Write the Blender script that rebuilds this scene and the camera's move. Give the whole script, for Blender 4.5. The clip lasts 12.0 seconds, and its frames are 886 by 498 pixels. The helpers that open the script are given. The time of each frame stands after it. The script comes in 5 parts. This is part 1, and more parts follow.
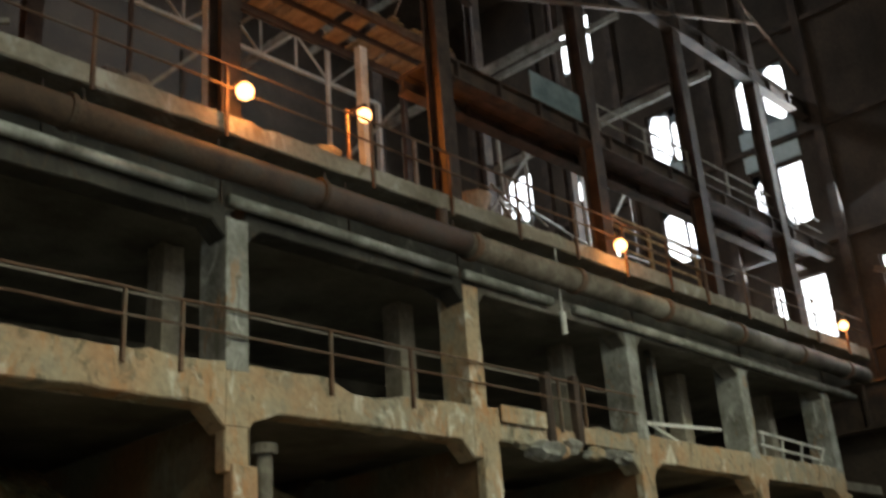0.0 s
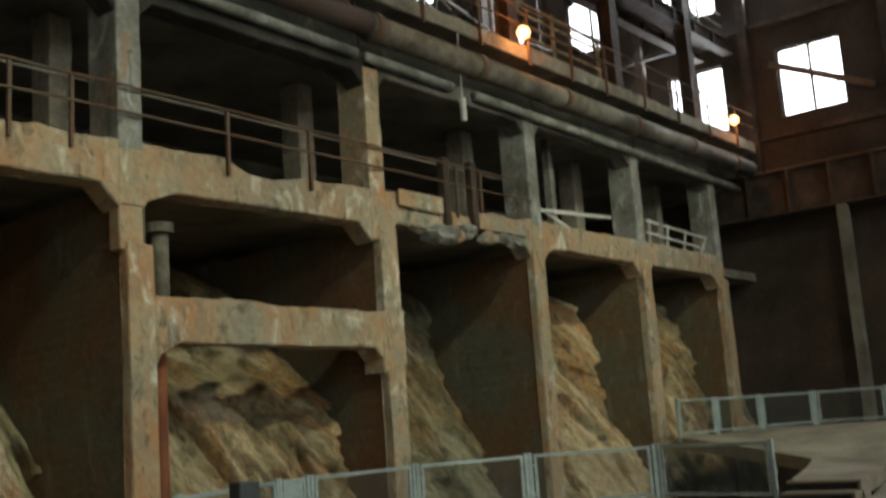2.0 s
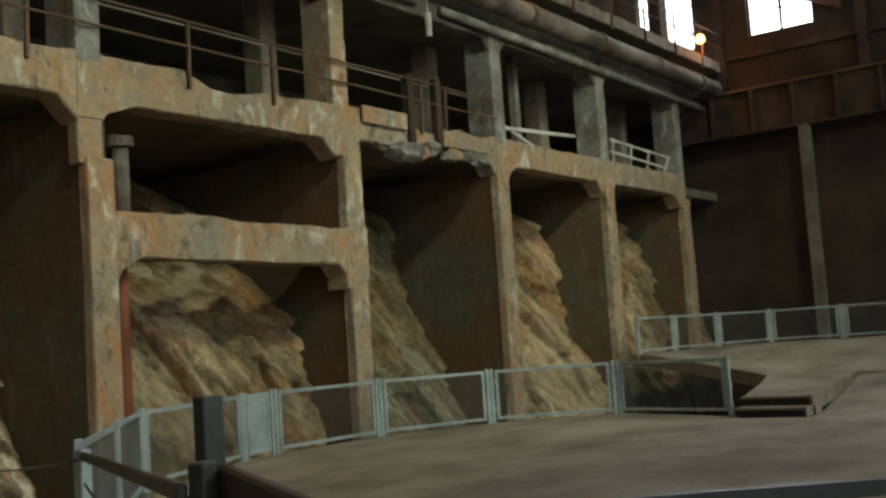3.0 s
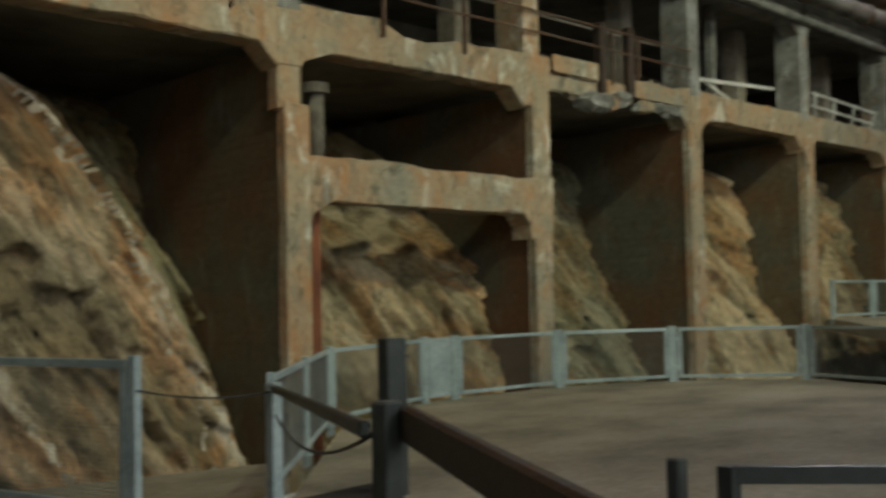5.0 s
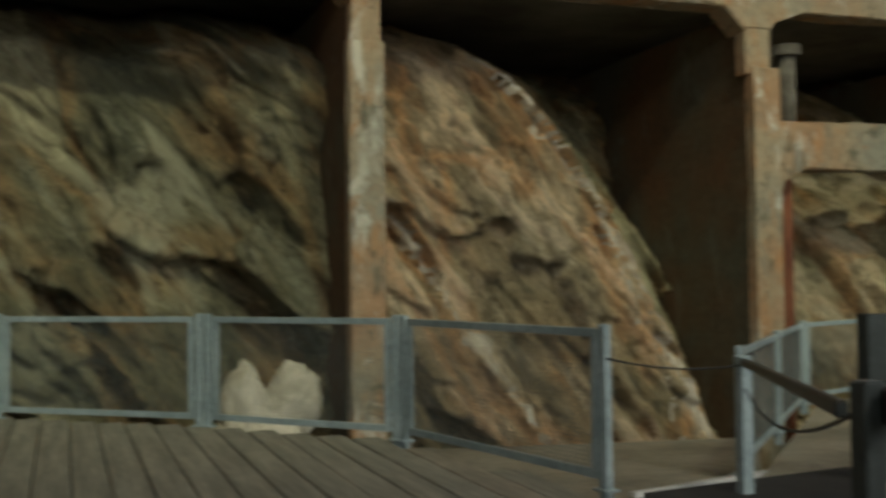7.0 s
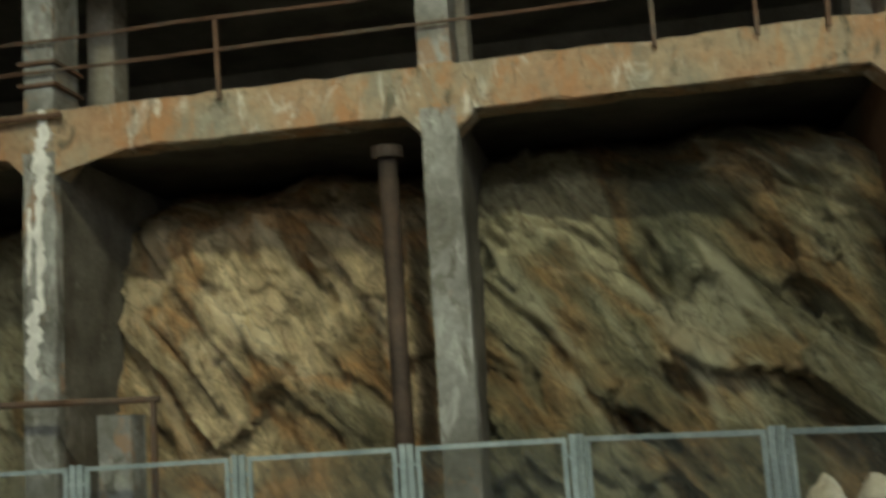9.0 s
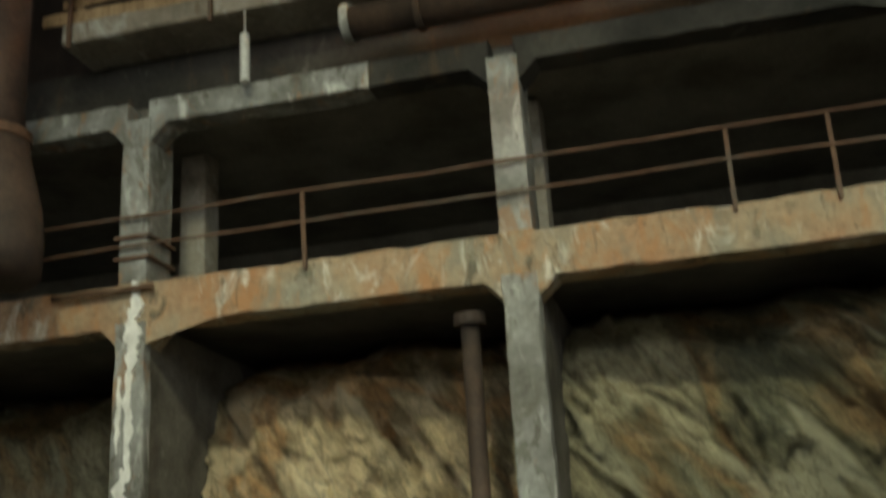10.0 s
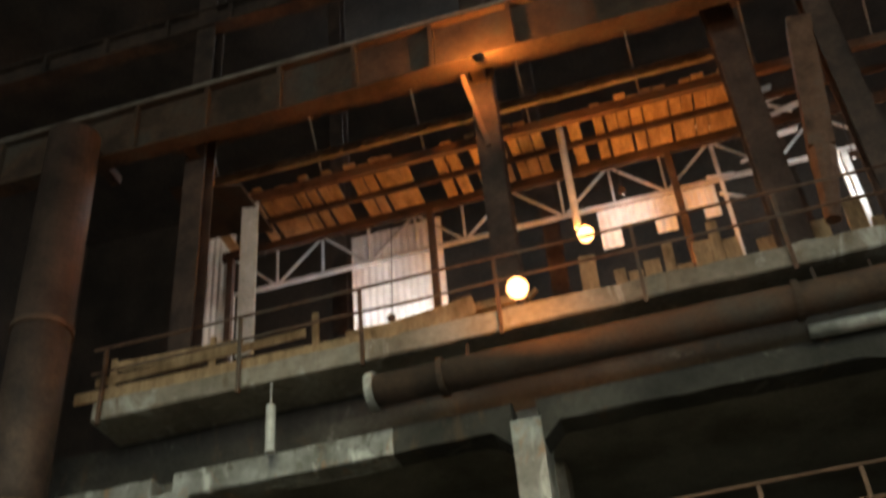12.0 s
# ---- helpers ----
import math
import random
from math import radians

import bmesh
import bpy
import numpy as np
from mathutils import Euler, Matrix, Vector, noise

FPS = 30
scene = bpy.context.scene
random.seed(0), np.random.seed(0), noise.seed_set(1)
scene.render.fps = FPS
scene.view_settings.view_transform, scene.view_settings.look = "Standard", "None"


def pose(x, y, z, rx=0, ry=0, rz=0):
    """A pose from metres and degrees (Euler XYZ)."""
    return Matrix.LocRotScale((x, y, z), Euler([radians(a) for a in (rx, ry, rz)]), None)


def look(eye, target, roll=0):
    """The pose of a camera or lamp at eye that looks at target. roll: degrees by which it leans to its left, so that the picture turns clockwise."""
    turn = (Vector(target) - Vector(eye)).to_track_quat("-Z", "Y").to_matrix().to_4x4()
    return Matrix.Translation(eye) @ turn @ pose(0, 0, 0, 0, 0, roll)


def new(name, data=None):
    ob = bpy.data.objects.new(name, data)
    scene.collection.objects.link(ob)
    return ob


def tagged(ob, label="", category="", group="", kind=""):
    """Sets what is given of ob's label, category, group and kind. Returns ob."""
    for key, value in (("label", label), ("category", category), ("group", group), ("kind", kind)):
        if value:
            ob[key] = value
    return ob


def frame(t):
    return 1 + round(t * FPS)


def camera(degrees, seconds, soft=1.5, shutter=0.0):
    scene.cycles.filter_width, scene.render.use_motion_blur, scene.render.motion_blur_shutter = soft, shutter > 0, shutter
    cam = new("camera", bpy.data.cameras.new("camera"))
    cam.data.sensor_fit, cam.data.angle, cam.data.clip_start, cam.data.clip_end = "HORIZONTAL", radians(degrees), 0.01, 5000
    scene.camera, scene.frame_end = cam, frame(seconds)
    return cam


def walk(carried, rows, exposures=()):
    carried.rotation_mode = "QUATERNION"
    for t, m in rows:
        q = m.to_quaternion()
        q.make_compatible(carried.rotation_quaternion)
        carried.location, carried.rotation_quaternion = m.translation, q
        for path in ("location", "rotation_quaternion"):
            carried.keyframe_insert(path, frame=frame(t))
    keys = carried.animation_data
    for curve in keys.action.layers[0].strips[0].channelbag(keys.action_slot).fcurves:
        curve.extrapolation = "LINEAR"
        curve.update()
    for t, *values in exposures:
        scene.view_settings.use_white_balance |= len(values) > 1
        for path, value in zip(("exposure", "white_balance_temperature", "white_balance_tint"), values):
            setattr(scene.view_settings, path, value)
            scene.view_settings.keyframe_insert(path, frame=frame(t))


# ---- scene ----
cam = camera(44.88, 12.0, soft=2.7, shutter=0.5)
EYE = (0.0, 0.0, 1.45)
# seconds, yaw, pitch, roll in degrees; the camera turns on the spot
TURNS = [
    (0.0, -47.81, 21.35, -4.43),
    (0.5, -49.73, 17.92, -4.16),
    (1.0, -50.25, 15.83, -3.79),
    (1.5, -51.75, 13.57, -3.85),
    (2.0, -52.48, 9.51, -4.16),
    (2.5, -53.72, 6.12, -4.75),
    (2.7, -54.32, 5.45, -4.11),
    (4.3, -50.56, 3.45, -2.0),
    (4.5, -49.50, 2.88, -1.25),
    (5.0, -44.17, 2.76, -1.15),
    (5.5, -37.08, 1.08, -0.47),
    (6.0, -33.97, 0.02, -0.13),
    (6.5, -28.76, 0.29, -0.13),
    (7.0, -19.57, 1.61, -0.63),
    (7.5, -11.49, 1.52, -1.27),
    (7.7, -8.53, 1.47, -1.82),
    (9.3, 11.78, 10.80, -4.0),
    (9.5, 12.69, 12.10, -4.08),
    (10.0, 13.31, 17.91, -3.52),
    (10.5, 14.28, 24.68, -2.55),
    (11.0, 13.99, 30.09, -3.51),
    (11.5, 13.62, 32.64, -3.67),
    (12.0, 13.08, 37.25, -5.45),
]


def facing(yaw, pitch, roll):
    a, b = radians(yaw), radians(pitch)
    ahead = Vector((-math.sin(a) * math.cos(b), math.cos(a) * math.cos(b), math.sin(b)))
    return look(EYE, Vector(EYE) + ahead, roll)


walk(cam, [(t, facing(y, p, r)) for t, y, p, r in TURNS], [(0.0, 0.0), (7.7, 0.0), (9.3, 0.15), (10.5, 0.25), (11.5, 0.4), (12.0, 0.25)])

# ---- daylight and lamps ----
world = bpy.data.worlds.new("sky")
scene.world = world
world.use_nodes = True
sky = world.node_tree.nodes.new("ShaderNodeTexSky")
sky.sky_type, sky.sun_disc = "NISHITA", False
sky.sun_elevation, sky.sun_rotation = radians(38), radians(200)
background = world.node_tree.nodes["Background"]
background.inputs["Strength"].default_value = 0.15
world.node_tree.links.new(sky.outputs[0], background.inputs["Color"])
sun = new("sun", bpy.data.lights.new("sun", "SUN"))
sun.data.energy, sun.data.angle, sun.data.color = 1.0, radians(12), (1.0, 0.95, 0.88)
sun.matrix_world = look((0, 0, 60), (-6, 22, 44))
scene.view_settings.exposure = 0.0


def area_lamp(name, eye, target, w, h, watts, colour):
    lamp = new(name, bpy.data.lights.new(name, "AREA"))
    lamp.data.shape, lamp.data.size, lamp.data.size_y = "RECTANGLE", w, h
    lamp.data.energy, lamp.data.color = watts, colour
    lamp.matrix_world = look(eye, target)
    return lamp


def point_lamp(name, at, watts, colour, radius=0.09):
    lamp = new(name, bpy.data.lights.new(name, "POINT"))
    lamp.data.energy, lamp.data.color, lamp.data.shadow_soft_size = watts, colour, radius
    lamp.location = at
    return lamp


SODIUM = (1.0, 0.33, 0.055)
# unseen fill lamps in openings added to the long wall opposite the concrete frame
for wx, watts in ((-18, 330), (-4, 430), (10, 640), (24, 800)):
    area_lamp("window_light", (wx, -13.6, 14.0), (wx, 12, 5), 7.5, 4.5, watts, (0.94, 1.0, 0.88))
# low row: weak fill for the recesses under the beams
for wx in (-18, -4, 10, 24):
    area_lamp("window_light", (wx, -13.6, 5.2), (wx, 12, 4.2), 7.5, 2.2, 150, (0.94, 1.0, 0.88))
# daylight in the end wall's windows
area_lamp("window_light", (35.7, 15.5, 16.0), (20, 14, 12), 9.0, 9.0, 3400, (0.85, 0.95, 1.0))
# fill lamps added above the upper hall; the roof has no opening there
area_lamp("window_light", (-2.0, 27.0, 31.8), (-2.0, 18.0, 15.0), 16.0, 4.0, 900, (0.9, 0.97, 1.0))
area_lamp("window_light", (19.0, 27.0, 31.8), (19.0, 18.0, 15.0), 16.0, 4.0, 2600, (0.9, 0.97, 1.0))
# floodlights hung from the roof opposite the rock
FLOODS = [(-3.0, -1.5, 16.5, 5300, -7.5), (2.5, -1.5, 16.5, 4600, -2.5), (5.5, -1.5, 16.5, 4600, 5.5), (9.0, -1.5, 16.5, 4600, 13.0), (14.0, -1.5, 16.5, 5400, 21.5), (19.0, -1.5, 16.5, 5600, 30.0)]
for x, y, z, watts, goal in FLOODS:
    flood = new("flood_light", bpy.data.lights.new("flood_light", "SPOT"))
    flood.data.energy, flood.data.color, flood.data.shadow_soft_size = watts * 0.84, (0.98, 1.0, 0.68), 0.45
    flood.data.spot_size, flood.data.spot_blend = radians(52), 1.0
    flood.matrix_world = look((x, y, z), (goal, 14.6, 1.7))

# ---- materials ----


def node_material(name, colours, rough=0.85, metal=0.0, scale=1.0, stretch=(1, 1, 1), bump=0.3, fine=18.0, streaks=None, spread=(0.35, 0.65), bump_distance=0.02):
    """Blotches of up to three colours at a large scale, fine grain, optional vertical run-off streaks, and relief."""
    m = bpy.data.materials.new(name)
    m.use_nodes = True
    nt = m.node_tree
    nodes, links = nt.nodes, nt.links
    bsdf = nodes["Principled BSDF"]
    bsdf.inputs["Roughness"].default_value = rough
    bsdf.inputs["Metallic"].default_value = metal
    geo = nodes.new("ShaderNodeNewGeometry")
    mapping = nodes.new("ShaderNodeMapping")
    mapping.inputs["Scale"].default_value = stretch
    links.new(geo.outputs["Position"], mapping.inputs["Vector"])
    big = nodes.new("ShaderNodeTexNoise")
    big.inputs["Scale"].default_value, big.inputs["Detail"].default_value, big.inputs["Roughness"].default_value = scale, 6, 0.6
    links.new(mapping.outputs[0], big.inputs["Vector"])
    ramp = nodes.new("ShaderNodeValToRGB")
    links.new(big.outputs["Fac"], ramp.inputs["Fac"])
    el = ramp.color_ramp.elements
    el[0].position, el[0].color = spread[0], (*colours[0], 1)
    el[1].position, el[1].color = spread[1], (*colours[-1], 1)
    if len(colours) == 3:
        mid = el.new((spread[0] + spread[1]) / 2)
        mid.color = (*colours[1], 1)
    grain = nodes.new("ShaderNodeTexNoise")
    grain.inputs["Scale"].default_value, grain.inputs["Detail"].default_value = fine, 5
    links.new(mapping.outputs[0], grain.inputs["Vector"])
    mix = nodes.new("ShaderNodeMix")
    mix.data_type, mix.blend_type = "RGBA", "OVERLAY"
    mix.inputs["Factor"].default_value = 0.4
    links.new(ramp.outputs["Color"], mix.inputs["A"])
    links.new(grain.outputs["Fac"], mix.inputs["B"])
    out = mix.outputs["Result"]
    if streaks:
        last = out
        for k, (low, high, colour, amount) in enumerate(streaks):
            m2 = nodes.new("ShaderNodeMapping")
            m2.inputs["Location"].default_value = (k * 13.7, k * 5.1, k * 3.3)
            m2.inputs["Scale"].default_value = (1.55, 1.55, 0.8)
            links.new(geo.outputs["Position"], m2.inputs["Vector"])
            run = nodes.new("ShaderNodeTexNoise")
            run.inputs["Scale"].default_value, run.inputs["Detail"].default_value = (1.1, 1.5, 1.3, 2.2)[k % 4], 9
            run.inputs["Roughness"].default_value, run.inputs["Distortion"].default_value = 0.66, 0.7
            links.new(m2.outputs[0], run.inputs["Vector"])
            r2 = nodes.new("ShaderNodeMapRange")
            r2.inputs["From Min"].default_value, r2.inputs["From Max"].default_value = low, high
            r2.inputs["To Max"].default_value = amount
            links.new(run.outputs["Fac"], r2.inputs["Value"])
            mx = nodes.new("ShaderNodeMix")
            mx.data_type = "RGBA"
            links.new(r2.outputs["Result"], mx.inputs["Factor"])
            links.new(last, mx.inputs["A"])
            mx.inputs["B"].default_value = (*colour, 1)
            last = mx.outputs["Result"]
        out = last
    links.new(out, bsdf.inputs["Base Color"])
    if bump:
        b = nodes.new("ShaderNodeBump")
        b.inputs["Strength"].default_value, b.inputs["Distance"].default_value = bump, bump_distance
        add = nodes.new("ShaderNodeMath")
        add.operation = "ADD"
        links.new(big.outputs["Fac"], add.inputs[0])
        links.new(grain.outputs["Fac"], add.inputs[1])
        links.new(add.outputs[0], b.inputs["Height"])
        links.new(b.outputs[0], bsdf.inputs["Normal"])
    return m


def glow(name, colour, strength):
    m = bpy.data.materials.new(name)
    m.use_nodes = True
    bsdf = m.node_tree.nodes["Principled BSDF"]
    bsdf.inputs["Base Color"].default_value = (*colour, 1)
    bsdf.inputs["Emission Color"].default_value = (*colour, 1)
    bsdf.inputs["Emission Strength"].default_value = strength
    return m


CONCRETE = node_material("stained_concrete", [(0.35, 0.215, 0.125), (0.345, 0.265, 0.175), (0.265, 0.245, 0.19)], 0.9, scale=0.6, bump=0.9, fine=9, spread=(0.36, 0.62),
                         streaks=[(0.53, 0.64, (0.19, 0.195, 0.155), 0.6), (0.52, 0.66, (0.40, 0.19, 0.075), 0.75), (0.55, 0.66, (0.60, 0.57, 0.50), 0.85), (0.55, 0.65, (0.085, 0.08, 0.055), 0.75)])
PALE_CONCRETE = node_material("grey_concrete", [(0.12, 0.118, 0.10), (0.21, 0.21, 0.195), (0.34, 0.35, 0.335)], 0.9, scale=0.8, bump=0.7, fine=10,
                              streaks=[(0.56, 0.62, (0.13, 0.125, 0.10), 0.7), (0.56, 0.64, (0.30, 0.17, 0.085), 0.7), (0.55, 0.70, (0.62, 0.63, 0.60), 0.75), (0.58, 0.64, (0.09, 0.08, 0.06), 0.75)])
EDGE_CONCRETE = node_material("worn_edge_concrete", [(0.16, 0.135, 0.10), (0.24, 0.21, 0.165), (0.31, 0.285, 0.24)], 0.9, scale=0.7, bump=0.7, fine=10,
                              streaks=[(0.57, 0.66, (0.46, 0.45, 0.40), 0.7), (0.42, 0.34, (0.14, 0.10, 0.06), 0.7)])
# shade under the walkway put into the colour; pale and rusty runs on top
SHADE_CONCRETE = node_material("shade_black_concrete", [(0.018, 0.017, 0.014), (0.034, 0.031, 0.026), (0.060, 0.056, 0.047)], 0.92, scale=0.7, bump=0.7, fine=10, streaks=[(0.60, 0.68, (0.18, 0.175, 0.155), 0.5), (0.57, 0.66, (0.08, 0.048, 0.026), 0.6)])
# rust wash, toned down for the shade on the sides of the cross walls
FIN = node_material("shaded_rust_washed_concrete", [(0.125, 0.060, 0.026), (0.105, 0.073, 0.039), (0.088, 0.086, 0.060)], 0.92, scale=0.4, bump=0.6, fine=8, spread=(0.38, 0.6),
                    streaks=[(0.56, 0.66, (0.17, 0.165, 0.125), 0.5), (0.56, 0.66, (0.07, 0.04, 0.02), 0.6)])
# darker rust; on the main pipe it carries the shade of the walkway
DARK_RUST = node_material("darkened_rust", [(0.030, 0.019, 0.012), (0.070, 0.042, 0.026), (0.060, 0.052, 0.042)], 0.85, 0.1, scale=1.0, bump=0.4, fine=14)
# grey concrete darkened for shade: cross walls and the far edge beams
DARK_CONCRETE = node_material("shade_toned_concrete", [(0.07, 0.062, 0.05), (0.13, 0.118, 0.098), (0.19, 0.178, 0.155)], 0.92, scale=0.9, bump=0.6, fine=14,
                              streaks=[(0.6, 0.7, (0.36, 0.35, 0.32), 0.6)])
WIRE = node_material("dull_wire", [(0.10, 0.115, 0.11), (0.15, 0.165, 0.16)], 0.6, 0.2, scale=3, bump=0)
SLAB = node_material("sooty_concrete", [(0.09, 0.083, 0.068), (0.20, 0.188, 0.16)], 0.95, scale=0.7, bump=0.5)
FLOOR = node_material("worn_floor_concrete", [(0.125, 0.11, 0.079), (0.205, 0.184, 0.135), (0.27, 0.244, 0.188)], 0.8, scale=0.45, stretch=(1, 1.6, 1), bump=0.3, fine=9)
TIMBER = node_material("weathered_planks", [(0.13, 0.122, 0.093), (0.225, 0.214, 0.168)], 0.85, scale=1.2, stretch=(9, 0.6, 9), bump=0.4, fine=6)
TIMBER_EDGE = node_material("pale_timber", [(0.15, 0.13, 0.095), (0.23, 0.205, 0.155)], 0.85, scale=1.2, stretch=(4, 0.6, 9), bump=0.4, fine=6)
BROWN_WOOD = node_material("brown_handrail_wood", [(0.012, 0.008, 0.005), (0.026, 0.016, 0.009)], 0.6, scale=2.0, stretch=(3, 3, 9), bump=0.2, fine=9)
OLD_WOOD = node_material("old_boards", [(0.20, 0.13, 0.065), (0.42, 0.29, 0.16)], 0.9, scale=1.5, stretch=(3, 1, 1), bump=0.4, fine=9)
GALV = node_material("grey_painted_steel", [(0.22, 0.28, 0.29), (0.36, 0.43, 0.44)], 0.5, 0.1, scale=2.0, bump=0.1, fine=20)
GALV_DARK = node_material("dark_grey_steel", [(0.032, 0.038, 0.037), (0.062, 0.072, 0.070)], 0.5, 0.3, scale=2.0, bump=0.1, fine=20)
RUST = node_material("rusty_steel", [(0.07, 0.038, 0.022), (0.14, 0.08, 0.05), (0.11, 0.09, 0.07)], 0.8, 0.2, scale=1.3, bump=0.4, fine=16)
DARK_STEEL = node_material("sooty_steel", [(0.030, 0.022, 0.018), (0.09, 0.06, 0.045)], 0.75, 0.3, scale=1.3, bump=0.3, fine=16)
PALE_STEEL = node_material("pale_painted_steel", [(0.38, 0.38, 0.36), (0.62, 0.62, 0.60)], 0.7, 0.1, scale=1.6, bump=0.2, fine=16)
PIPE_GREY = node_material("grey_lagged_pipe", [(0.05, 0.045, 0.035), (0.12, 0.105, 0.085), (0.21, 0.195, 0.165)], 0.85, 0.0, scale=1.2, bump=0.5, fine=12)
PALE_PIPE = node_material("pale_pipe_paint", [(0.10, 0.10, 0.085), (0.20, 0.205, 0.185), (0.36, 0.37, 0.345)], 0.7, scale=1.4, bump=0.3, fine=12)
WHITE_SHEET = node_material("white_corrugated_sheet", [(0.55, 0.54, 0.52), (0.80, 0.80, 0.78)], 0.6, 0.0, scale=1.0, bump=0.1, fine=12)
WALL = node_material("dark_sheeted_wall", [(0.025, 0.018, 0.013), (0.06, 0.042, 0.03)], 0.9, scale=0.5, bump=0.3, fine=8)
LAMP_GLASS = glow("sodium_lamp_glass", (1.0, 0.46, 0.16), 6)
DAY_PANE = glow("overcast_sky_glow", (0.92, 0.96, 1.0), 4.0)
WHITE_LAMP = glow("white_lamp_glass", (1.0, 0.98, 0.94), 12)
EDGE_STEEL = node_material("dusty_steel", [(0.14, 0.12, 0.095), (0.26, 0.235, 0.20)], 0.8, 0.1, scale=2, bump=0.2)
PALE_BLUE = node_material("pale_blue_sheet", [(0.34, 0.42, 0.45), (0.48, 0.56, 0.58)], 0.6, scale=1.2, bump=0.1)
RED_RUST = node_material("red_rust", [(0.12, 0.035, 0.016), (0.22, 0.075, 0.035)], 0.85, 0.0, scale=1.5, bump=0.3)
# near-black that stands in for the darkness of the stair opening
OPENING_BLACK = node_material("stair_opening_black", [(0.006, 0.006, 0.005), (0.014, 0.013, 0.011)], 0.95, scale=3, bump=0.2)
CABLE = node_material("black_cable", [(0.012, 0.012, 0.012), (0.03, 0.03, 0.03)], 0.6, scale=3, bump=0)

# ---- mesh helpers ----


def mesh_of(bm, name, material, smooth=False):
    bmesh.ops.recalc_face_normals(bm, faces=bm.faces)
    me = bpy.data.meshes.new(name)
    bm.to_mesh(me)
    bm.free()
    me.materials.append(material)
    if smooth:
        me.polygons.foreach_set("use_smooth", [True] * len(me.polygons))
    return me


def part(name, bm, material, parent, label="", smooth=False):
    ob = new(name, mesh_of(bm, name, material, smooth))
    ob.parent = parent
    return tagged(ob, label)


def solid(name, bm, material, label, category="", group="", kind="", smooth=False):
    return tagged(new(name, mesh_of(bm, name, material, smooth)), label, category, group, kind)


def thing(name, label, category="", group="", kind="", at=(0, 0, 0)):
    ob = new(name)
    ob.empty_display_size = 0.2
    ob.matrix_world = Matrix.Translation(at)
    return tagged(ob, label, category, group, kind)


def box(bm, x0, x1, y0, y1, z0, z1, bevel=0.0):
    m = Matrix.Translation(((x0 + x1) / 2, (y0 + y1) / 2, (z0 + z1) / 2)) @ Matrix.Diagonal((x1 - x0, y1 - y0, z1 - z0, 1))
    got = bmesh.ops.create_cube(bm, size=1, matrix=m)
    if bevel:
        edges = list({e for v in got["verts"] for e in v.link_edges})
        bmesh.ops.bevel(bm, geom=edges, offset=bevel, segments=1, affect="EDGES")
    return bm


def rod(bm, p, q, r, sides=8, r2=None):
    p, q = Vector(p), Vector(q)
    d = q - p
    turn = d.to_track_quat("Z", "Y").to_matrix().to_4x4()
    bmesh.ops.create_cone(bm, cap_ends=True, segments=sides, radius1=r, radius2=r if r2 is None else r2, depth=d.length,
                          matrix=Matrix.Translation((p + q) / 2) @ turn)
    return bm


def bar(bm, p, q, w, h, bevel=0.0):
    """A rectangular bar from p to q, w wide sideways and h high."""
    p, q = Vector(p), Vector(q)
    d = q - p
    y = d.normalized()
    up = Vector((0, 0, 1)) if abs(y.z) < 0.95 else Vector((0, 1, 0))
    x = y.cross(up).normalized()
    z = x.cross(y)
    m = Matrix((x, y, z)).transposed().to_4x4()
    m.translation = (p + q) / 2
    got = bmesh.ops.create_cube(bm, size=1, matrix=m @ Matrix.Diagonal((w, d.length, h, 1)))
    if bevel:
        edges = list({e for v in got["verts"] for e in v.link_edges})
        bmesh.ops.bevel(bm, geom=edges, offset=bevel, segments=1, affect="EDGES")
    return bm


def tube(points, r, sides=8):
    """One bent tube through the points."""
    bm = bmesh.new()
    pts = [Vector(p) for p in points]
    rings = []
    for i, p in enumerate(pts):
        d = (pts[min(i + 1, len(pts) - 1)] - pts[max(i - 1, 0)]).normalized()
        x = d.cross(Vector((0, 0, 1)) if abs(d.z) < 0.9 else Vector((0, 1, 0))).normalized()
        y = x.cross(d)
        rings.append([bm.verts.new(p + (x * math.cos(k * math.tau / sides) + y * math.sin(k * math.tau / sides)) * r) for k in range(sides)])
    for a, b in zip(rings, rings[1:]):
        for k in range(sides):
            j = (k + 1) % sides
            bm.faces.new((a[k], a[j], b[j], b[k]))
    bm.faces.new(rings[0]), bm.faces.new(rings[-1])
    return bm


def bm_new():
    return bmesh.new()


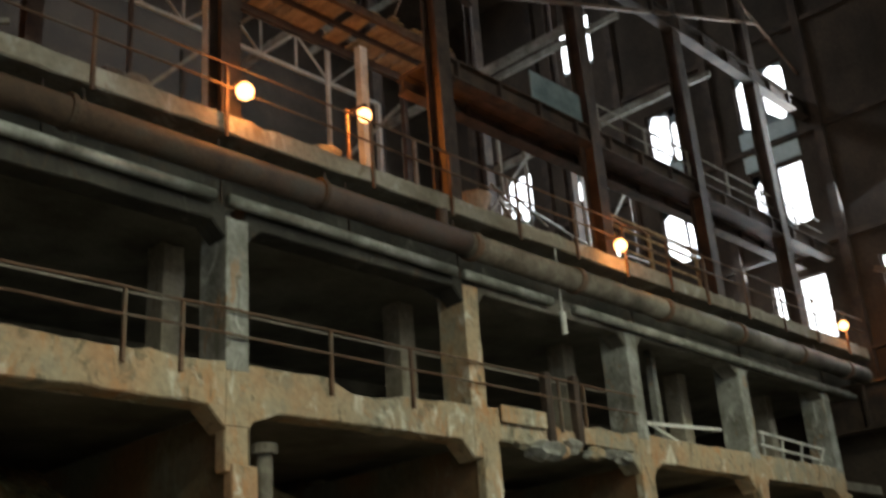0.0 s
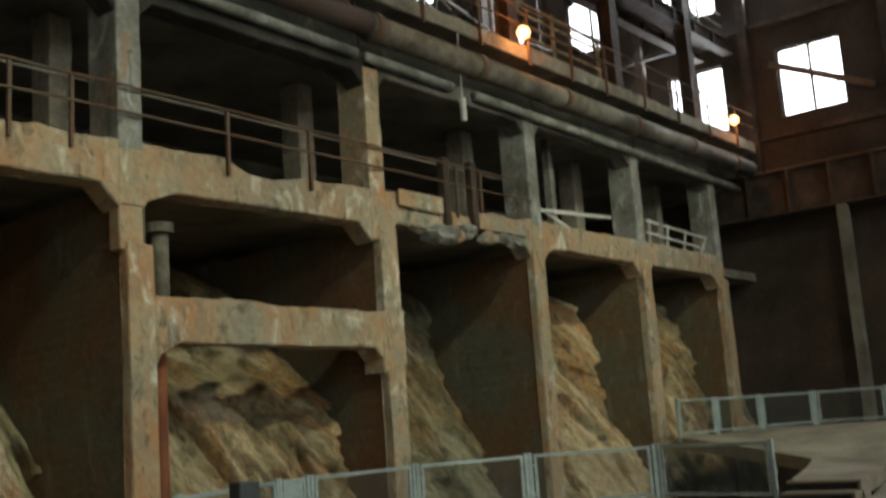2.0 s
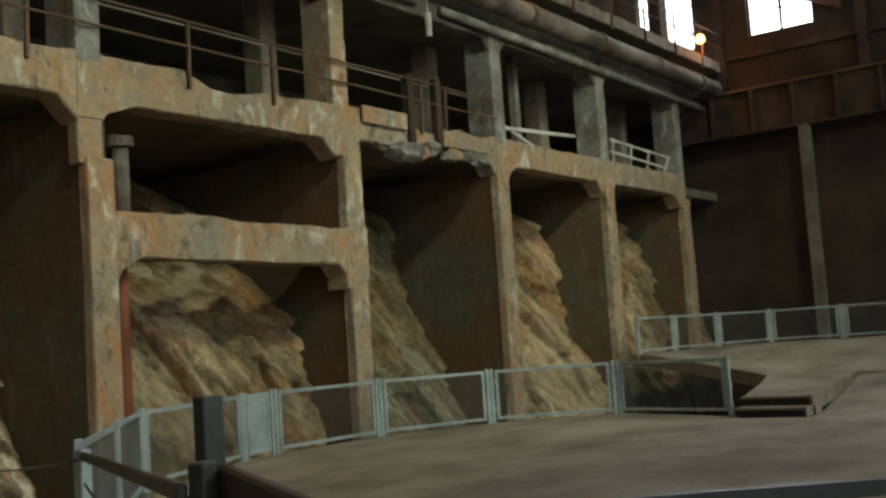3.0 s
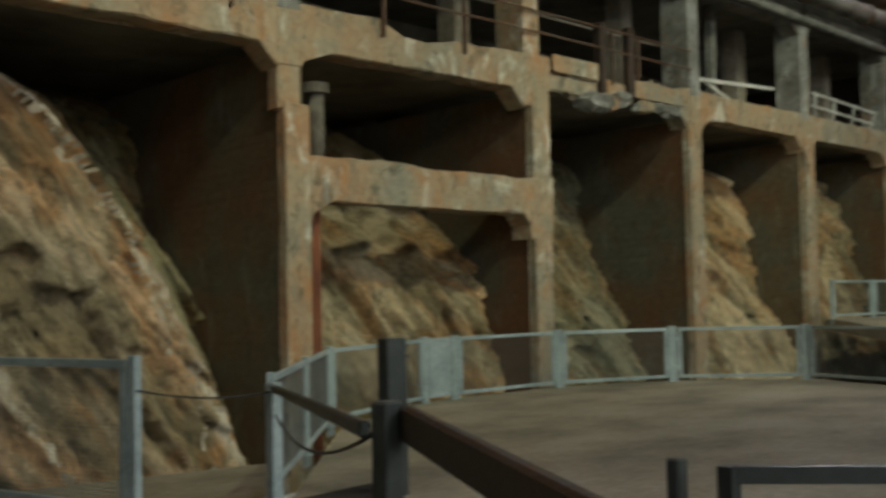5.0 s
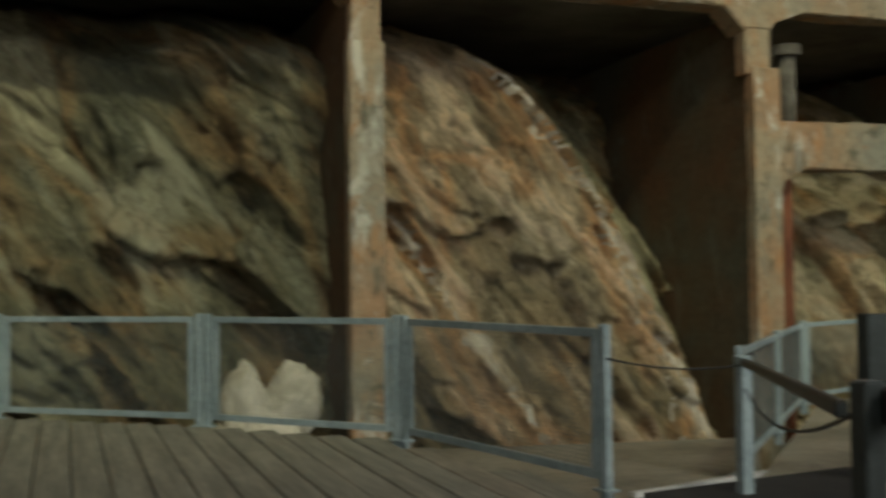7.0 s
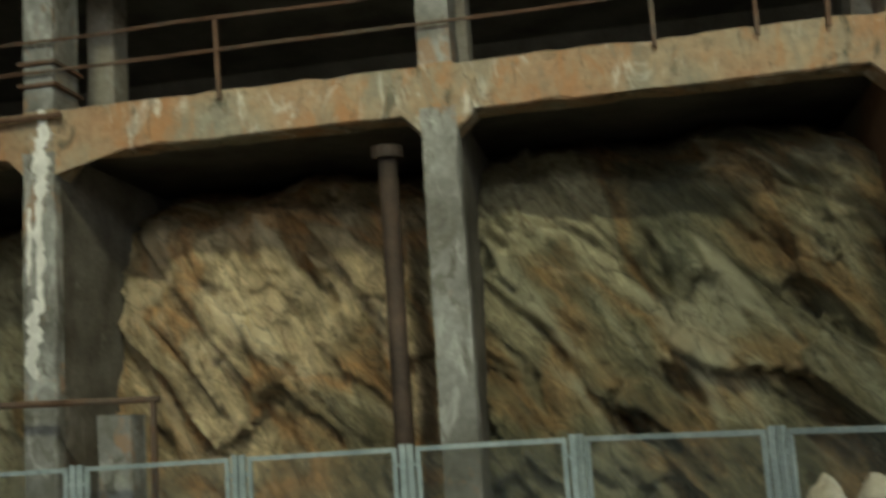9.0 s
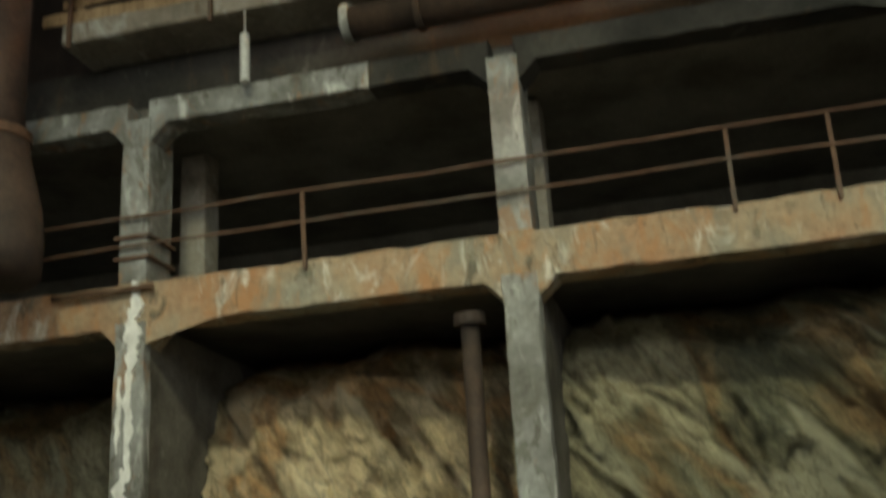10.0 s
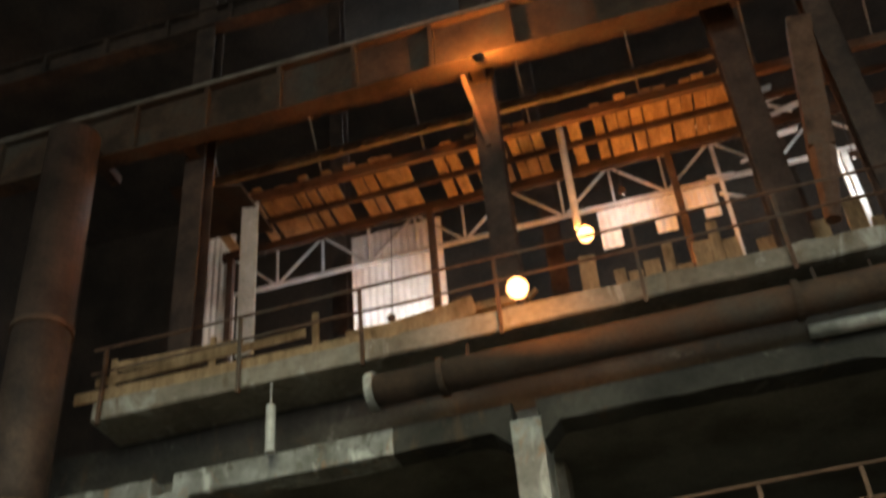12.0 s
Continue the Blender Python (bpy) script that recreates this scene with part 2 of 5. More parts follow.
def worn_prism(outline, y0, y1, step=0.16, wear=0.02, seed=0.0):
    """A concrete member with the given outline in x and z, from y0 to y1, its surfaces uneven and its edges chipped."""
    pts = []
    n = len(outline)
    for i in range(n):
        a, b = Vector(outline[i]), Vector(outline[(i + 1) % n])
        k = max(1, int((b - a).length / step))
        pts += [a.lerp(b, j / k) for j in range(k)]
    bm = bmesh.new()
    depths = [y0, y0 + 0.035, (y0 + y1) / 2, y1]
    cx = sum(p.x for p in pts) / len(pts)
    cz = sum(p.y for p in pts) / len(pts)
    rings = []
    for k, y in enumerate(depths):
        ring = []
        for i, p in enumerate(pts):
            a, b = pts[i - 1], pts[(i + 1) % len(pts)]
            t = (b - a).normalized()
            inward = Vector((-t.y, t.x))
            rough = noise.noise(Vector((p.x * 3.1 + seed, y * 3, p.y * 3.1)))
            chip = max(0.0, noise.noise(Vector((p.x * 1.7 + seed, y + 9, p.y * 1.7))) - 0.15)
            bite = max(0.0, noise.noise(Vector((p.x * 0.9 + seed, 31.0, p.y * 0.9))) - 0.28)
            s = wear * rough + (wear * 5 * chip + wear * 0.8 if k == 0 else wear * 2.5 * chip) + bite * wear * 3.5
            q = p + inward * s
            ring.append(bm.verts.new((q.x, y + wear * 0.5 * rough, q.y)))
        rings.append(ring)
    for a, b in zip(rings, rings[1:]):
        for i in range(len(pts)):
            j = (i + 1) % len(pts)
            bm.faces.new((a[i], a[j], b[j], b[i]))
    for ring in (rings[0], rings[-1]):
        bmesh.ops.triangulate(bm, faces=[bm.faces.new(ring)])
    return bm

# ---- the concrete frame ----
CX = [-13.7, -7.95, -2.2, 3.8, 9.95, 15.75, 21.5, 26.87, 32.05]
FOOT = [0, 0, 0, 0, 0.13, 0.22, -0.05, 0.08, 0.2]  # how far the lower column stands beside the upper one
FY = 13.6  # front of the frame
frame_thing = thing("concrete_frame", "tall stained concrete frame built against the rock", "concrete frame", kind="structure")
for i, cx in enumerate(CX):
    pale = i in (0, 1, 2)
    low = cx + FOOT[i]
    w = 0.25 if i < 7 else 0.28
    bm = worn_prism([(low - w, -2.2), (low + w, -2.2), (low + w, 4.62 if i in (3, 4) else 5.5), (low - w, 4.62 if i in (3, 4) else 5.5)], FY, FY + 0.2, seed=i * 7.3)
    part("column", bm, PALE_CONCRETE if i in (1, 2) else CONCRETE, frame_thing)
    if i in (3, 4):
        bm = worn_prism([(cx - 0.22, 4.5), (cx + 0.22, 4.5), (cx + 0.22, 5.5), (cx - 0.22, 5.5)], FY + 0.05, FY + 0.3, seed=i * 3.1)
        part("column_neck", bm, CONCRETE, frame_thing)
    bm = worn_prism([(cx - 0.24, 5.2), (cx + 0.24, 5.2), (cx + 0.24, 6.12), (cx - 0.24, 6.12)], FY + 0.024, FY + 0.5, seed=i * 6.1)
    part("joint", bm, CONCRETE, frame_thing)
    bm = worn_prism([(cx - 0.23, 6.1), (cx + 0.23, 6.1), (cx + 0.23, 8.75), (cx - 0.23, 8.75)], FY + 0.02, FY + 0.75, seed=i * 5.7 + 2, wear=0.012)
    part("upper_column", bm, PALE_CONCRETE if i != 5 else CONCRETE, frame_thing, "slender grey concrete upper column")
    bm = worn_prism([(cx - 0.23, 6.0), (cx + 0.23, 6.0), (cx + 0.23, 8.9), (cx - 0.23, 8.9)], 15.5, 16.0, seed=i * 2.7 + 4, wear=0.012)
    part("inner_column", bm, EDGE_CONCRETE, frame_thing)
    # cross walls are coloured darker than the column fronts to carry side shade
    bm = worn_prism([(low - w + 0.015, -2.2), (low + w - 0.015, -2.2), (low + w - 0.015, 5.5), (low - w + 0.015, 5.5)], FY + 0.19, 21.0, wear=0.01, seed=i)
    part("cross_wall", bm, DARK_CONCRETE if i in (1, 2) else FIN, frame_thing, "grey concrete cross wall, darkened as a shaded side" if i in (1, 2) else "rust-washed concrete cross wall, darkened as a shaded side")


def haunched(xa, xb, z0, z1, h, top=()):
    return [(xa, z0 - h), (xa + h, z0), (xb - h, z0), (xb, z0 - h), (xb, z1), *top, (xa, z1)]


for i, (a, b) in enumerate(zip(CX, CX[1:])):
    xa, xb = a + 0.2, b - 0.2
    z0, z1 = (5.41, 6.09) if i < 3 else (5.5, 6.24) if i < 5 else (5.58, 6.25)
    top = ()
    if i == 3:
        top = ((xb - 0.8, z1 - 0.05), (xb - 1.4, z1 + 0.0), (xb - 1.6, z1 - 0.05))
    if i == 4:
        top = ((xb - 1.9, z1 - 0.08), (xb - 2.6, z1 - 0.2), (xa + 1.95, z1 - 0.2), (xa + 1.8, z1 + 0.03))
    if i == 5:
        # the broken bay: half of the beam is eaten away
        outline = [(xa, z0 - 0.38), (xa + 0.38, z0), (xa + 2.0, z0 + 0.05), (xa + 3.1, z0 + 0.02), (xa + 3.3, z0 + 0.35), (xb - 1.0, z0 + 0.3), (xb - 0.35, z0), (xb, z0 - 0.38),
                   (xb, z1), (xb - 1.6, z1 - 0.05), (xa + 2.6, z1 - 0.2), (xa + 1.2, z1 - 0.02), (xa, z1)]
    else:
        outline = haunched(xa, xb, z0, z1, 0.3 if i < 3 else 0.36, top)
    bm = worn_prism(outline, FY + 0.03, FY + 0.5, wear=0.028 if i != 5 else 0.05, seed=i * 11.0)
    part("beam", bm, CONCRETE, frame_thing, "broken and spalled concrete beam" if i == 5 else "")
    whole = haunched(a + 0.18, b - 0.18, 8.62, 9.05, 0.32)
    if i == 1:
        # only the end by the bare column stays pale; the rest has painted shade
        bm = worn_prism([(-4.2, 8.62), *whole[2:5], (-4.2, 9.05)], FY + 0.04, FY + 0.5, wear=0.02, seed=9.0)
        part("upper_beam", bm, SHADE_CONCRETE, frame_thing, "concrete edge beam darkened for the shade under the walkway")
        whole = [*whole[:2], (-4.2, 8.62), (-4.2, 9.05), whole[5]]
    # beams from the third bay on are darkened for the shade overhead
    bm = worn_prism(whole, FY + 0.04, FY + 0.5, wear=0.02, seed=i * 4.0)
    part("upper_beam", bm, PALE_CONCRETE if i in (0, 1) else SHADE_CONCRETE if i < 5 else DARK_CONCRETE, frame_thing, "pale concrete edge beam" if i in (0, 1) else "concrete edge beam darkened for the shade under the walkway")
# middle beam across one bay
bm = worn_prism(haunched(CX[4] + 0.36, CX[5] + 0.0, 3.07, 3.8, 0.36, ((13.6, 3.78), (12.2, 3.84))), FY + 0.0, FY + 0.5, wear=0.025, seed=77)
part("middle_beam", bm, CONCRETE, frame_thing, "low orange-stained concrete beam")
bm = worn_prism([(15.6, 2.6), (16.28, 2.75), (16.28, 3.82), (15.6, 3.8)], FY - 0.02, FY + 0.5, wear=0.03, seed=5)
part("bracket", bm, CONCRETE, frame_thing)

for name, z0, z1, y0 in (("floor_slab_1", 5.72, 6.0, FY + 0.45), ("floor_slab_2", 8.9, 9.12, FY + 0.45)):
    bm = box(bm_new(), -16, 36, y0, 21, z0, z1)
    solid(name, bm, SLAB, "sooty concrete storey floor", "floor slab", kind="structure")
# apron wall: the shade of the gap is put into its colour
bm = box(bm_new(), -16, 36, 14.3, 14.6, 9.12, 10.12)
solid("wall_upper_apron", bm, SHADE_CONCRETE, "apron wall under the walkway, darkened for its shade", "wall", kind="structure")
bm = box(bm_new(), -16, 36, 21, 21.4, -2.2, 10.1)
solid("wall_storey_back", bm, SLAB, "dark concrete back wall", "wall", kind="structure")

# ---- rock ----


def saw(t):
    return t - math.floor(t)


def rock_face():
    nx, nz = 1150, 205
    xs = np.linspace(-16, 35.5, nx)
    zs = np.linspace(-2.3, 6.4, nz)
    base = (0.7, 0.45, 0.15, -0.3, 0.2, -0.3, -0.6, -0.5)
    right = (0.3, 0.2, 0.2, 0.5, -0.15, 0.9, 0.05, 0.0)
    lean = (0.3, 0.2, 0.13, 0.2, 0.15, 0.42, 0.38, 0.3)
    dip = (56, 58, 50, 54, 60, 62, 54, 56)
    block = (0.8, 1.0, 1.0, 0.9, 0.8, 0.9, 0.7, 0.8)
    verts = []
    for z in zs:
        for x in xs:
            i = min(max(sum(1 for c in CX if c < x) - 1, 0), 7)
            f = (x - CX[i]) / (CX[i + 1] - CX[i])
            # thin layers dip steeply to one side, broken off into stepped blades
            d = radians(dip[i] + (12 * f if i == 3 else 0))
            xl = x - CX[i]
            wob = noise.noise(Vector((x * 0.45, z * 0.45, 20.0)))
            u = xl * math.cos(d) - z * math.sin(d) + 0.3 * wob
            v = xl * math.sin(d) + z * math.cos(d) + 0.28 * wob + i * 7.7
            y = FY + 0.75 + base[i] + right[i] * f + lean[i] * max(z + 1.0, -0.8)
            y += noise.noise(Vector((u * 0.25, v * 0.5, 3.0))) * 0.45
            for su, sv, size, depth in ((0.30, 0.75, 0.55, 0.4), (0.6, 1.5, 0.24, 0.17), (0.6, 2.5, 0.15, 0.14), (1.6, 4.6, 0.06, 0.06)):
                place = Vector((u * su + 0.3 * noise.noise(Vector((u, v, size * 40))), v * sv, size * 30.0))
                near = noise.voronoi(place)[1][0]
                rnd = noise.cell_vector(near * 37.0)
                off = place - near
                y += depth * block[i] * (rnd.x - 0.5) + size * block[i] * ((rnd.y - 0.62) * off.x + (rnd.z - 0.3) * off.y)
            t2 = v * 1.5 + 0.7 * noise.noise(Vector((u * 0.5, v * 0.5, 17.0)))
            y += (saw(t2) - 0.5) * max(0.0, 0.05 + 0.30 * noise.noise(Vector((u * 0.6, math.floor(t2), 4.5))))
            # broken-out pockets
            hole = noise.noise(Vector((u * 0.6, v * 1.9, 31.0))) - 0.4
            if hole > 0:
                y += min(0.35, hole * 3.0)
            y += noise.noise(Vector((x * 4.1, z * 4.1, 5.0))) * 0.035 + noise.noise(Vector((x * 9, z * 9, 2.0))) * 0.03
            y += 0.24 * abs(noise.noise(Vector((u * 0.8, v * 2.4, 11.0)))) + 0.13 * abs(noise.noise(Vector((u * 2.4, v * 6.0, 12.0)))) - 0.1
            top = 4.95 + 0.35 * noise.noise(Vector((x * 0.7, 9, 1)))
            if i == 3:
                over = x - (9.25 - 0.3 * z - 0.06 * z * abs(z) + 0.25 * noise.noise(Vector((z * 0.8, 2, 2))))
                if over > 0:
                    y += min(over * 1.25, 2.6)
            if i == 4:
                # the rock breaks back behind the low beam
                y += min(3.0, 1.1 * max(0.0, z - 2.0 + 0.5 * f - 0.9 * noise.noise(Vector((x * 0.9, 4, 4)))))
            if z > top - 0.4:
                y += 1.7 * (z - top + 0.4) ** 1.4
            verts.append((x, max(y, FY + 0.3), z))
    faces = [(k * nx + j, k * nx + j + 1, (k + 1) * nx + j + 1, (k + 1) * nx + j) for k in range(nz - 1) for j in range(nx - 1)]
    me = bpy.data.meshes.new("rock_face")
    me.from_pydata(verts, [], faces)
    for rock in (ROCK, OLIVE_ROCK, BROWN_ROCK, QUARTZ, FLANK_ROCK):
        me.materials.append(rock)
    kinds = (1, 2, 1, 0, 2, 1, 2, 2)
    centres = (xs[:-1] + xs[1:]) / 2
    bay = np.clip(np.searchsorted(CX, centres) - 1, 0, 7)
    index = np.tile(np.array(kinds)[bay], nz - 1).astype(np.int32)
    for f in range(len(faces)):
        x, _, z = verts[faces[f][0]]
        if CX[3] < x < CX[4]:
            edge = 9.25 - 0.3 * z - 0.06 * z * abs(z) + 0.25 * noise.noise(Vector((z * 0.8, 2, 2)))
            ragged = 0.22 * noise.noise(Vector((x * 2.5, z * 1.6, 1))) + 0.2 * noise.noise(Vector((x * 8, z * 5, 1)))
            broken = noise.noise(Vector((z * 1.3, 7, 3)))
            # past the ridge, the shade on the flank comes from a darker tint
            if x > edge + 0.1 + ragged:
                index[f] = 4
            elif abs(x - edge + 0.16 + ragged) < 0.09 + 0.16 * broken or (abs(x - edge + 0.62 - 0.12 * z + ragged) < 0.13 * broken + 0.02 and z < 2.6):
                index[f] = 3
            elif abs(x - 6.0 + 0.62 * z + ragged) < 0.07 + 0.2 * broken and z < 2.6:
                index[f] = 3
    me.polygons.foreach_set("material_index", index)
    me.polygons.foreach_set("use_smooth", [True] * len(faces))
    return tagged(new("rock_face", me), "steep foliated brown and grey bedrock behind the columns", "rock", kind="structure")


def rock_material(name, tint):
    m = bpy.data.materials.new(name)
    m.use_nodes = True
    nodes, links = m.node_tree.nodes, m.node_tree.links
    bsdf = nodes["Principled BSDF"]
    bsdf.inputs["Roughness"].default_value = 0.75
    geo = nodes.new("ShaderNodeNewGeometry")
    turn = nodes.new("ShaderNodeMapping")
    turn.inputs["Rotation"].default_value = (0, radians(-56), 0)
    links.new(geo.outputs["Position"], turn.inputs["Vector"])
    mp = nodes.new("ShaderNodeMapping")
    mp.inputs["Scale"].default_value = (0.42, 0.8, 1.4)
    links.new(turn.outputs[0], mp.inputs["Vector"])

    def tex(scale, detail, vec, rough=0.6):
        n = nodes.new("ShaderNodeTexNoise")
        n.inputs["Scale"].default_value, n.inputs["Detail"].default_value, n.inputs["Roughness"].default_value = scale, detail, rough
        n.inputs["Distortion"].default_value = 0.6
        links.new(vec, n.inputs["Vector"])
        return n.outputs["Fac"]

    layers, grain = tex(0.9, 12, mp.outputs[0], 0.76), tex(5.5, 12, mp.outputs[0], 0.85)

    def ramp(fac, stops):
        r = nodes.new("ShaderNodeValToRGB")
        el = r.color_ramp.elements
        el[0].position, el[0].color = stops[0][0], (*stops[0][1], 1)
        el[1].position, el[1].color = stops[-1][0], (*stops[-1][1], 1)
        for p, c in stops[1:-1]:
            el.new(p).color = (*c, 1)
        links.new(fac, r.inputs["Fac"])
        return r.outputs["Color"]

    patch = nodes.new("ShaderNodeTexNoise")
    patch.inputs["Scale"].default_value, patch.inputs["Detail"].default_value, patch.inputs["Distortion"].default_value = 0.5, 7, 0.5
    half = nodes.new("ShaderNodeMapping")
    half.inputs["Scale"].default_value = (0.6, 0.8, 1.15)
    links.new(turn.outputs[0], half.inputs["Vector"]), links.new(half.outputs[0], patch.inputs["Vector"])
    a = ramp(layers, [(0.34, (0.055, 0.05, 0.034)), (0.43, (0.20, 0.165, 0.105)), (0.53, (0.36, 0.30, 0.205)), (0.61, (0.72, 0.67, 0.56))])
    b = ramp(patch.outputs["Fac"], [(0.36, (0.12, 0.135, 0.10)), (0.45, (0.26, 0.225, 0.145)), (0.52, (0.46, 0.25, 0.11)), (0.56, (0.31, 0.26, 0.18)), (0.61, (0.70, 0.62, 0.47))])
    c = ramp(grain, [(0.36, (0.12, 0.12, 0.12)), (0.64, (0.86, 0.86, 0.86))])
    x1 = nodes.new("ShaderNodeMix")
    x1.data_type = "RGBA"
    x1.inputs["Factor"].default_value = 0.58
    links.new(a, x1.inputs["A"]), links.new(b, x1.inputs["B"])
    x2 = nodes.new("ShaderNodeMix")
    x2.data_type, x2.blend_type = "RGBA", "OVERLAY"
    x2.inputs["Factor"].default_value = 0.8
    links.new(x1.outputs["Result"], x2.inputs["A"]), links.new(c, x2.inputs["B"])
    # pale veins and rusty patches
    vein = nodes.new("ShaderNodeTexNoise")
    vein.inputs["Scale"].default_value, vein.inputs["Detail"].default_value, vein.inputs["Distortion"].default_value = 0.6, 6, 0.8
    links.new(mp.outputs[0], vein.inputs["Vector"])
    last = x2.outputs["Result"]
    for low, high, colour, amount in ((0.56, 0.63, (0.66, 0.61, 0.50), 0.6), (0.42, 0.33, (0.06, 0.065, 0.042), 0.6)):
        mr = nodes.new("ShaderNodeMapRange")
        mr.inputs["From Min"].default_value, mr.inputs["From Max"].default_value, mr.inputs["To Max"].default_value = low, high, amount
        links.new(vein.outputs["Fac"], mr.inputs["Value"])
        mx = nodes.new("ShaderNodeMix")
        mx.data_type = "RGBA"
        mx.inputs["B"].default_value = (*colour, 1)
        links.new(mr.outputs["Result"], mx.inputs["Factor"]), links.new(last, mx.inputs["A"])
        last = mx.outputs["Result"]
    # open joints along the layers
    joint = nodes.new("ShaderNodeTexVoronoi")
    joint.feature = "DISTANCE_TO_EDGE"
    joint.inputs["Scale"].default_value = 1.5
    bend = nodes.new("ShaderNodeVectorMath")
    bend.operation = "MULTIPLY_ADD"
    wobble = nodes.new("ShaderNodeTexNoise")
    wobble.inputs["Scale"].default_value, wobble.inputs["Detail"].default_value = 2.2, 6
    links.new(mp.outputs[0], wobble.inputs["Vector"])
    bend.inputs[1].default_value = (0.9, 0.9, 0.9)
    links.new(wobble.outputs["Color"], bend.inputs[0]), links.new(mp.outputs[0], bend.inputs[2])
    links.new(bend.outputs[0], joint.inputs["Vector"])
    open_joint = nodes.new("ShaderNodeMapRange")
    open_joint.inputs["From Min"].default_value, open_joint.inputs["From Max"].default_value = 0.0, 0.03
    open_joint.inputs["To Min"].default_value, open_joint.inputs["To Max"].default_value = 0.42, 0.0
    links.new(joint.outputs["Distance"], open_joint.inputs["Value"])
    crack = nodes.new("ShaderNodeMix")
    crack.data_type = "RGBA"
    crack.inputs["B"].default_value = (0.035, 0.03, 0.02, 1)
    links.new(open_joint.outputs["Result"], crack.inputs["Factor"]), links.new(last, crack.inputs["A"])
    last = crack.outputs["Result"]
    tone = nodes.new("ShaderNodeMix")
    tone.data_type, tone.blend_type = "RGBA", "MULTIPLY"
    tone.inputs["Factor"].default_value = 1.0
    tone.inputs["B"].default_value = (*tint, 1)
    links.new(last, tone.inputs["A"])
    links.new(tone.outputs["Result"], bsdf.inputs["Base Color"])
    bump = nodes.new("ShaderNodeBump")
    bump.inputs["Strength"].default_value, bump.inputs["Distance"].default_value = 0.9, 0.11
    add = nodes.new("ShaderNodeMath")
    links.new(layers, add.inputs[0]), links.new(grain, add.inputs[1])
    deep = nodes.new("ShaderNodeMath")
    deep.operation = "SUBTRACT"
    links.new(add.outputs[0], deep.inputs[0]), links.new(open_joint.outputs["Result"], deep.inputs[1])
    links.new(deep.outputs[0], bump.inputs["Height"])
    links.new(bump.outputs[0], bsdf.inputs["Normal"])
    return m


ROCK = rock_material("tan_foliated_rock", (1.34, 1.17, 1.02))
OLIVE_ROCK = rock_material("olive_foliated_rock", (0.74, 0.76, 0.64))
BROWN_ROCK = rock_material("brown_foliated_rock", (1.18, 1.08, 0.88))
# olive rock for the flank, with its shade put into the tint
FLANK_ROCK = rock_material("shaded_olive_rock", (0.85, 0.86, 0.68))
QUARTZ = node_material("quartz_vein", [(0.22, 0.17, 0.11), (0.36, 0.29, 0.21), (0.54, 0.48, 0.39)], 0.7, scale=2.4, bump=0.9, fine=12, stretch=(1.0, 1.0, 0.5), spread=(0.35, 0.55))
rock_face()

# ---- ground, decks ----
bm = bm_new()
box(bm, -24, 37, -16, 21.2, -2.6, -2.2)
solid("ground", bm, SLAB, "dark pit floor under the decks", "ground", kind="structure")


def plate(points, z0, z1):
    bm = bmesh.new()
    lo, hi = [bm.verts.new((x, y, z0)) for x, y in points], [bm.verts.new((x, y, z1)) for x, y in points]
    for i in range(len(points)):
        j = (i + 1) % len(points)
        bm.faces.new((lo[i], lo[j], hi[j], hi[i]))
    bmesh.ops.triangulate(bm, faces=[bm.faces.new(lo), bm.faces.new(hi)])
    return bm


RIGHT_RAIL = [(5.3, 7.6), (7.1, 9.5), (8.9, 11.4), (11.9, 12.75), (12.7, 12.85), (15.4, 12.85), (17.7, 11.9), (19.4, 10.0), (18.7, 7.35)]
EDGE = [(5.35, 7.4), (8.95, 11.2), (11.9, 12.95), (15.5, 13.05), (18.0, 12.1), (19.7, 10.1), (18.5, 7.2), (18.2, 5.8), (25.2, 6.9), (25.2, -13.5), (4.9, -13.5), (4.95, 4.6), (4.95, 5.85)]
solid("floor", plate(EDGE, -0.5, -0.2), FLOOR, "worn dusty concrete viewing floor", "floor", kind="structure")
outline = [(18.95, 5.95), (25.1, 6.9), (25.3, -13.4), (29.5, -13.4), (33.6, -13.4), (33.6, 12.95), (26.2, 13.0), (25.0, 10.5), (23.8, 8.5), (18.95, 7.2)]
bm = plate(outline, -0.3, 0.0)
bmesh.ops.subdivide_edges(bm, edges=bm.edges, cuts=6, use_grid_fill=True)
for v in bm.verts:
    v.co.z += 0.14 + 0.03 * min(1.0, (v.co.x - 19) / 6.2) + 0.61 * min(1.0, max(0.0, (v.co.x - 25.2) / 4.3, (v.co.y - 8.0) / 4.5))
solid("floor_ramp", bm, FLOOR, "pale concrete floor rising to the far rail", "floor", kind="structure")
bm = plate([(19.5, 5.98), (25.14, 6.85), (25.25, -13.4), (19.5, -13.4)], -0.45, -0.196)
for v in bm.verts:
    if v.co.x > 25 and v.co.z > -0.3:
        v.co.z = 0.13
solid("floor_apron", bm, FLOOR, "worn concrete floor sloping up to the far deck", "floor", kind="structure")
solid("floor_ledge", plate([(3.3, 6.75), (5.3, 7.3), (6.9, 9.6), (3.0, 10.3)], -0.6, -0.25), FLOOR, "concrete ledge between the two decks", "floor", kind="structure")
# black plate over the stair opening, its darkness put into the colour
solid("stair_opening_plate", plate([(4.15, 7.2), (6.34, 7.52), (5.1, 5.8), (4.96, 4.6), (4.95, 1.0), (3.92, 1.0), (3.92, 5.0), (3.75, 6.3)], -0.7, -0.185), OPENING_BLACK, "black plate standing in for the dark stair opening", "landing", kind="structure")
stair = thing("platform_steps", "two timber steps with dark open risers", "steps")
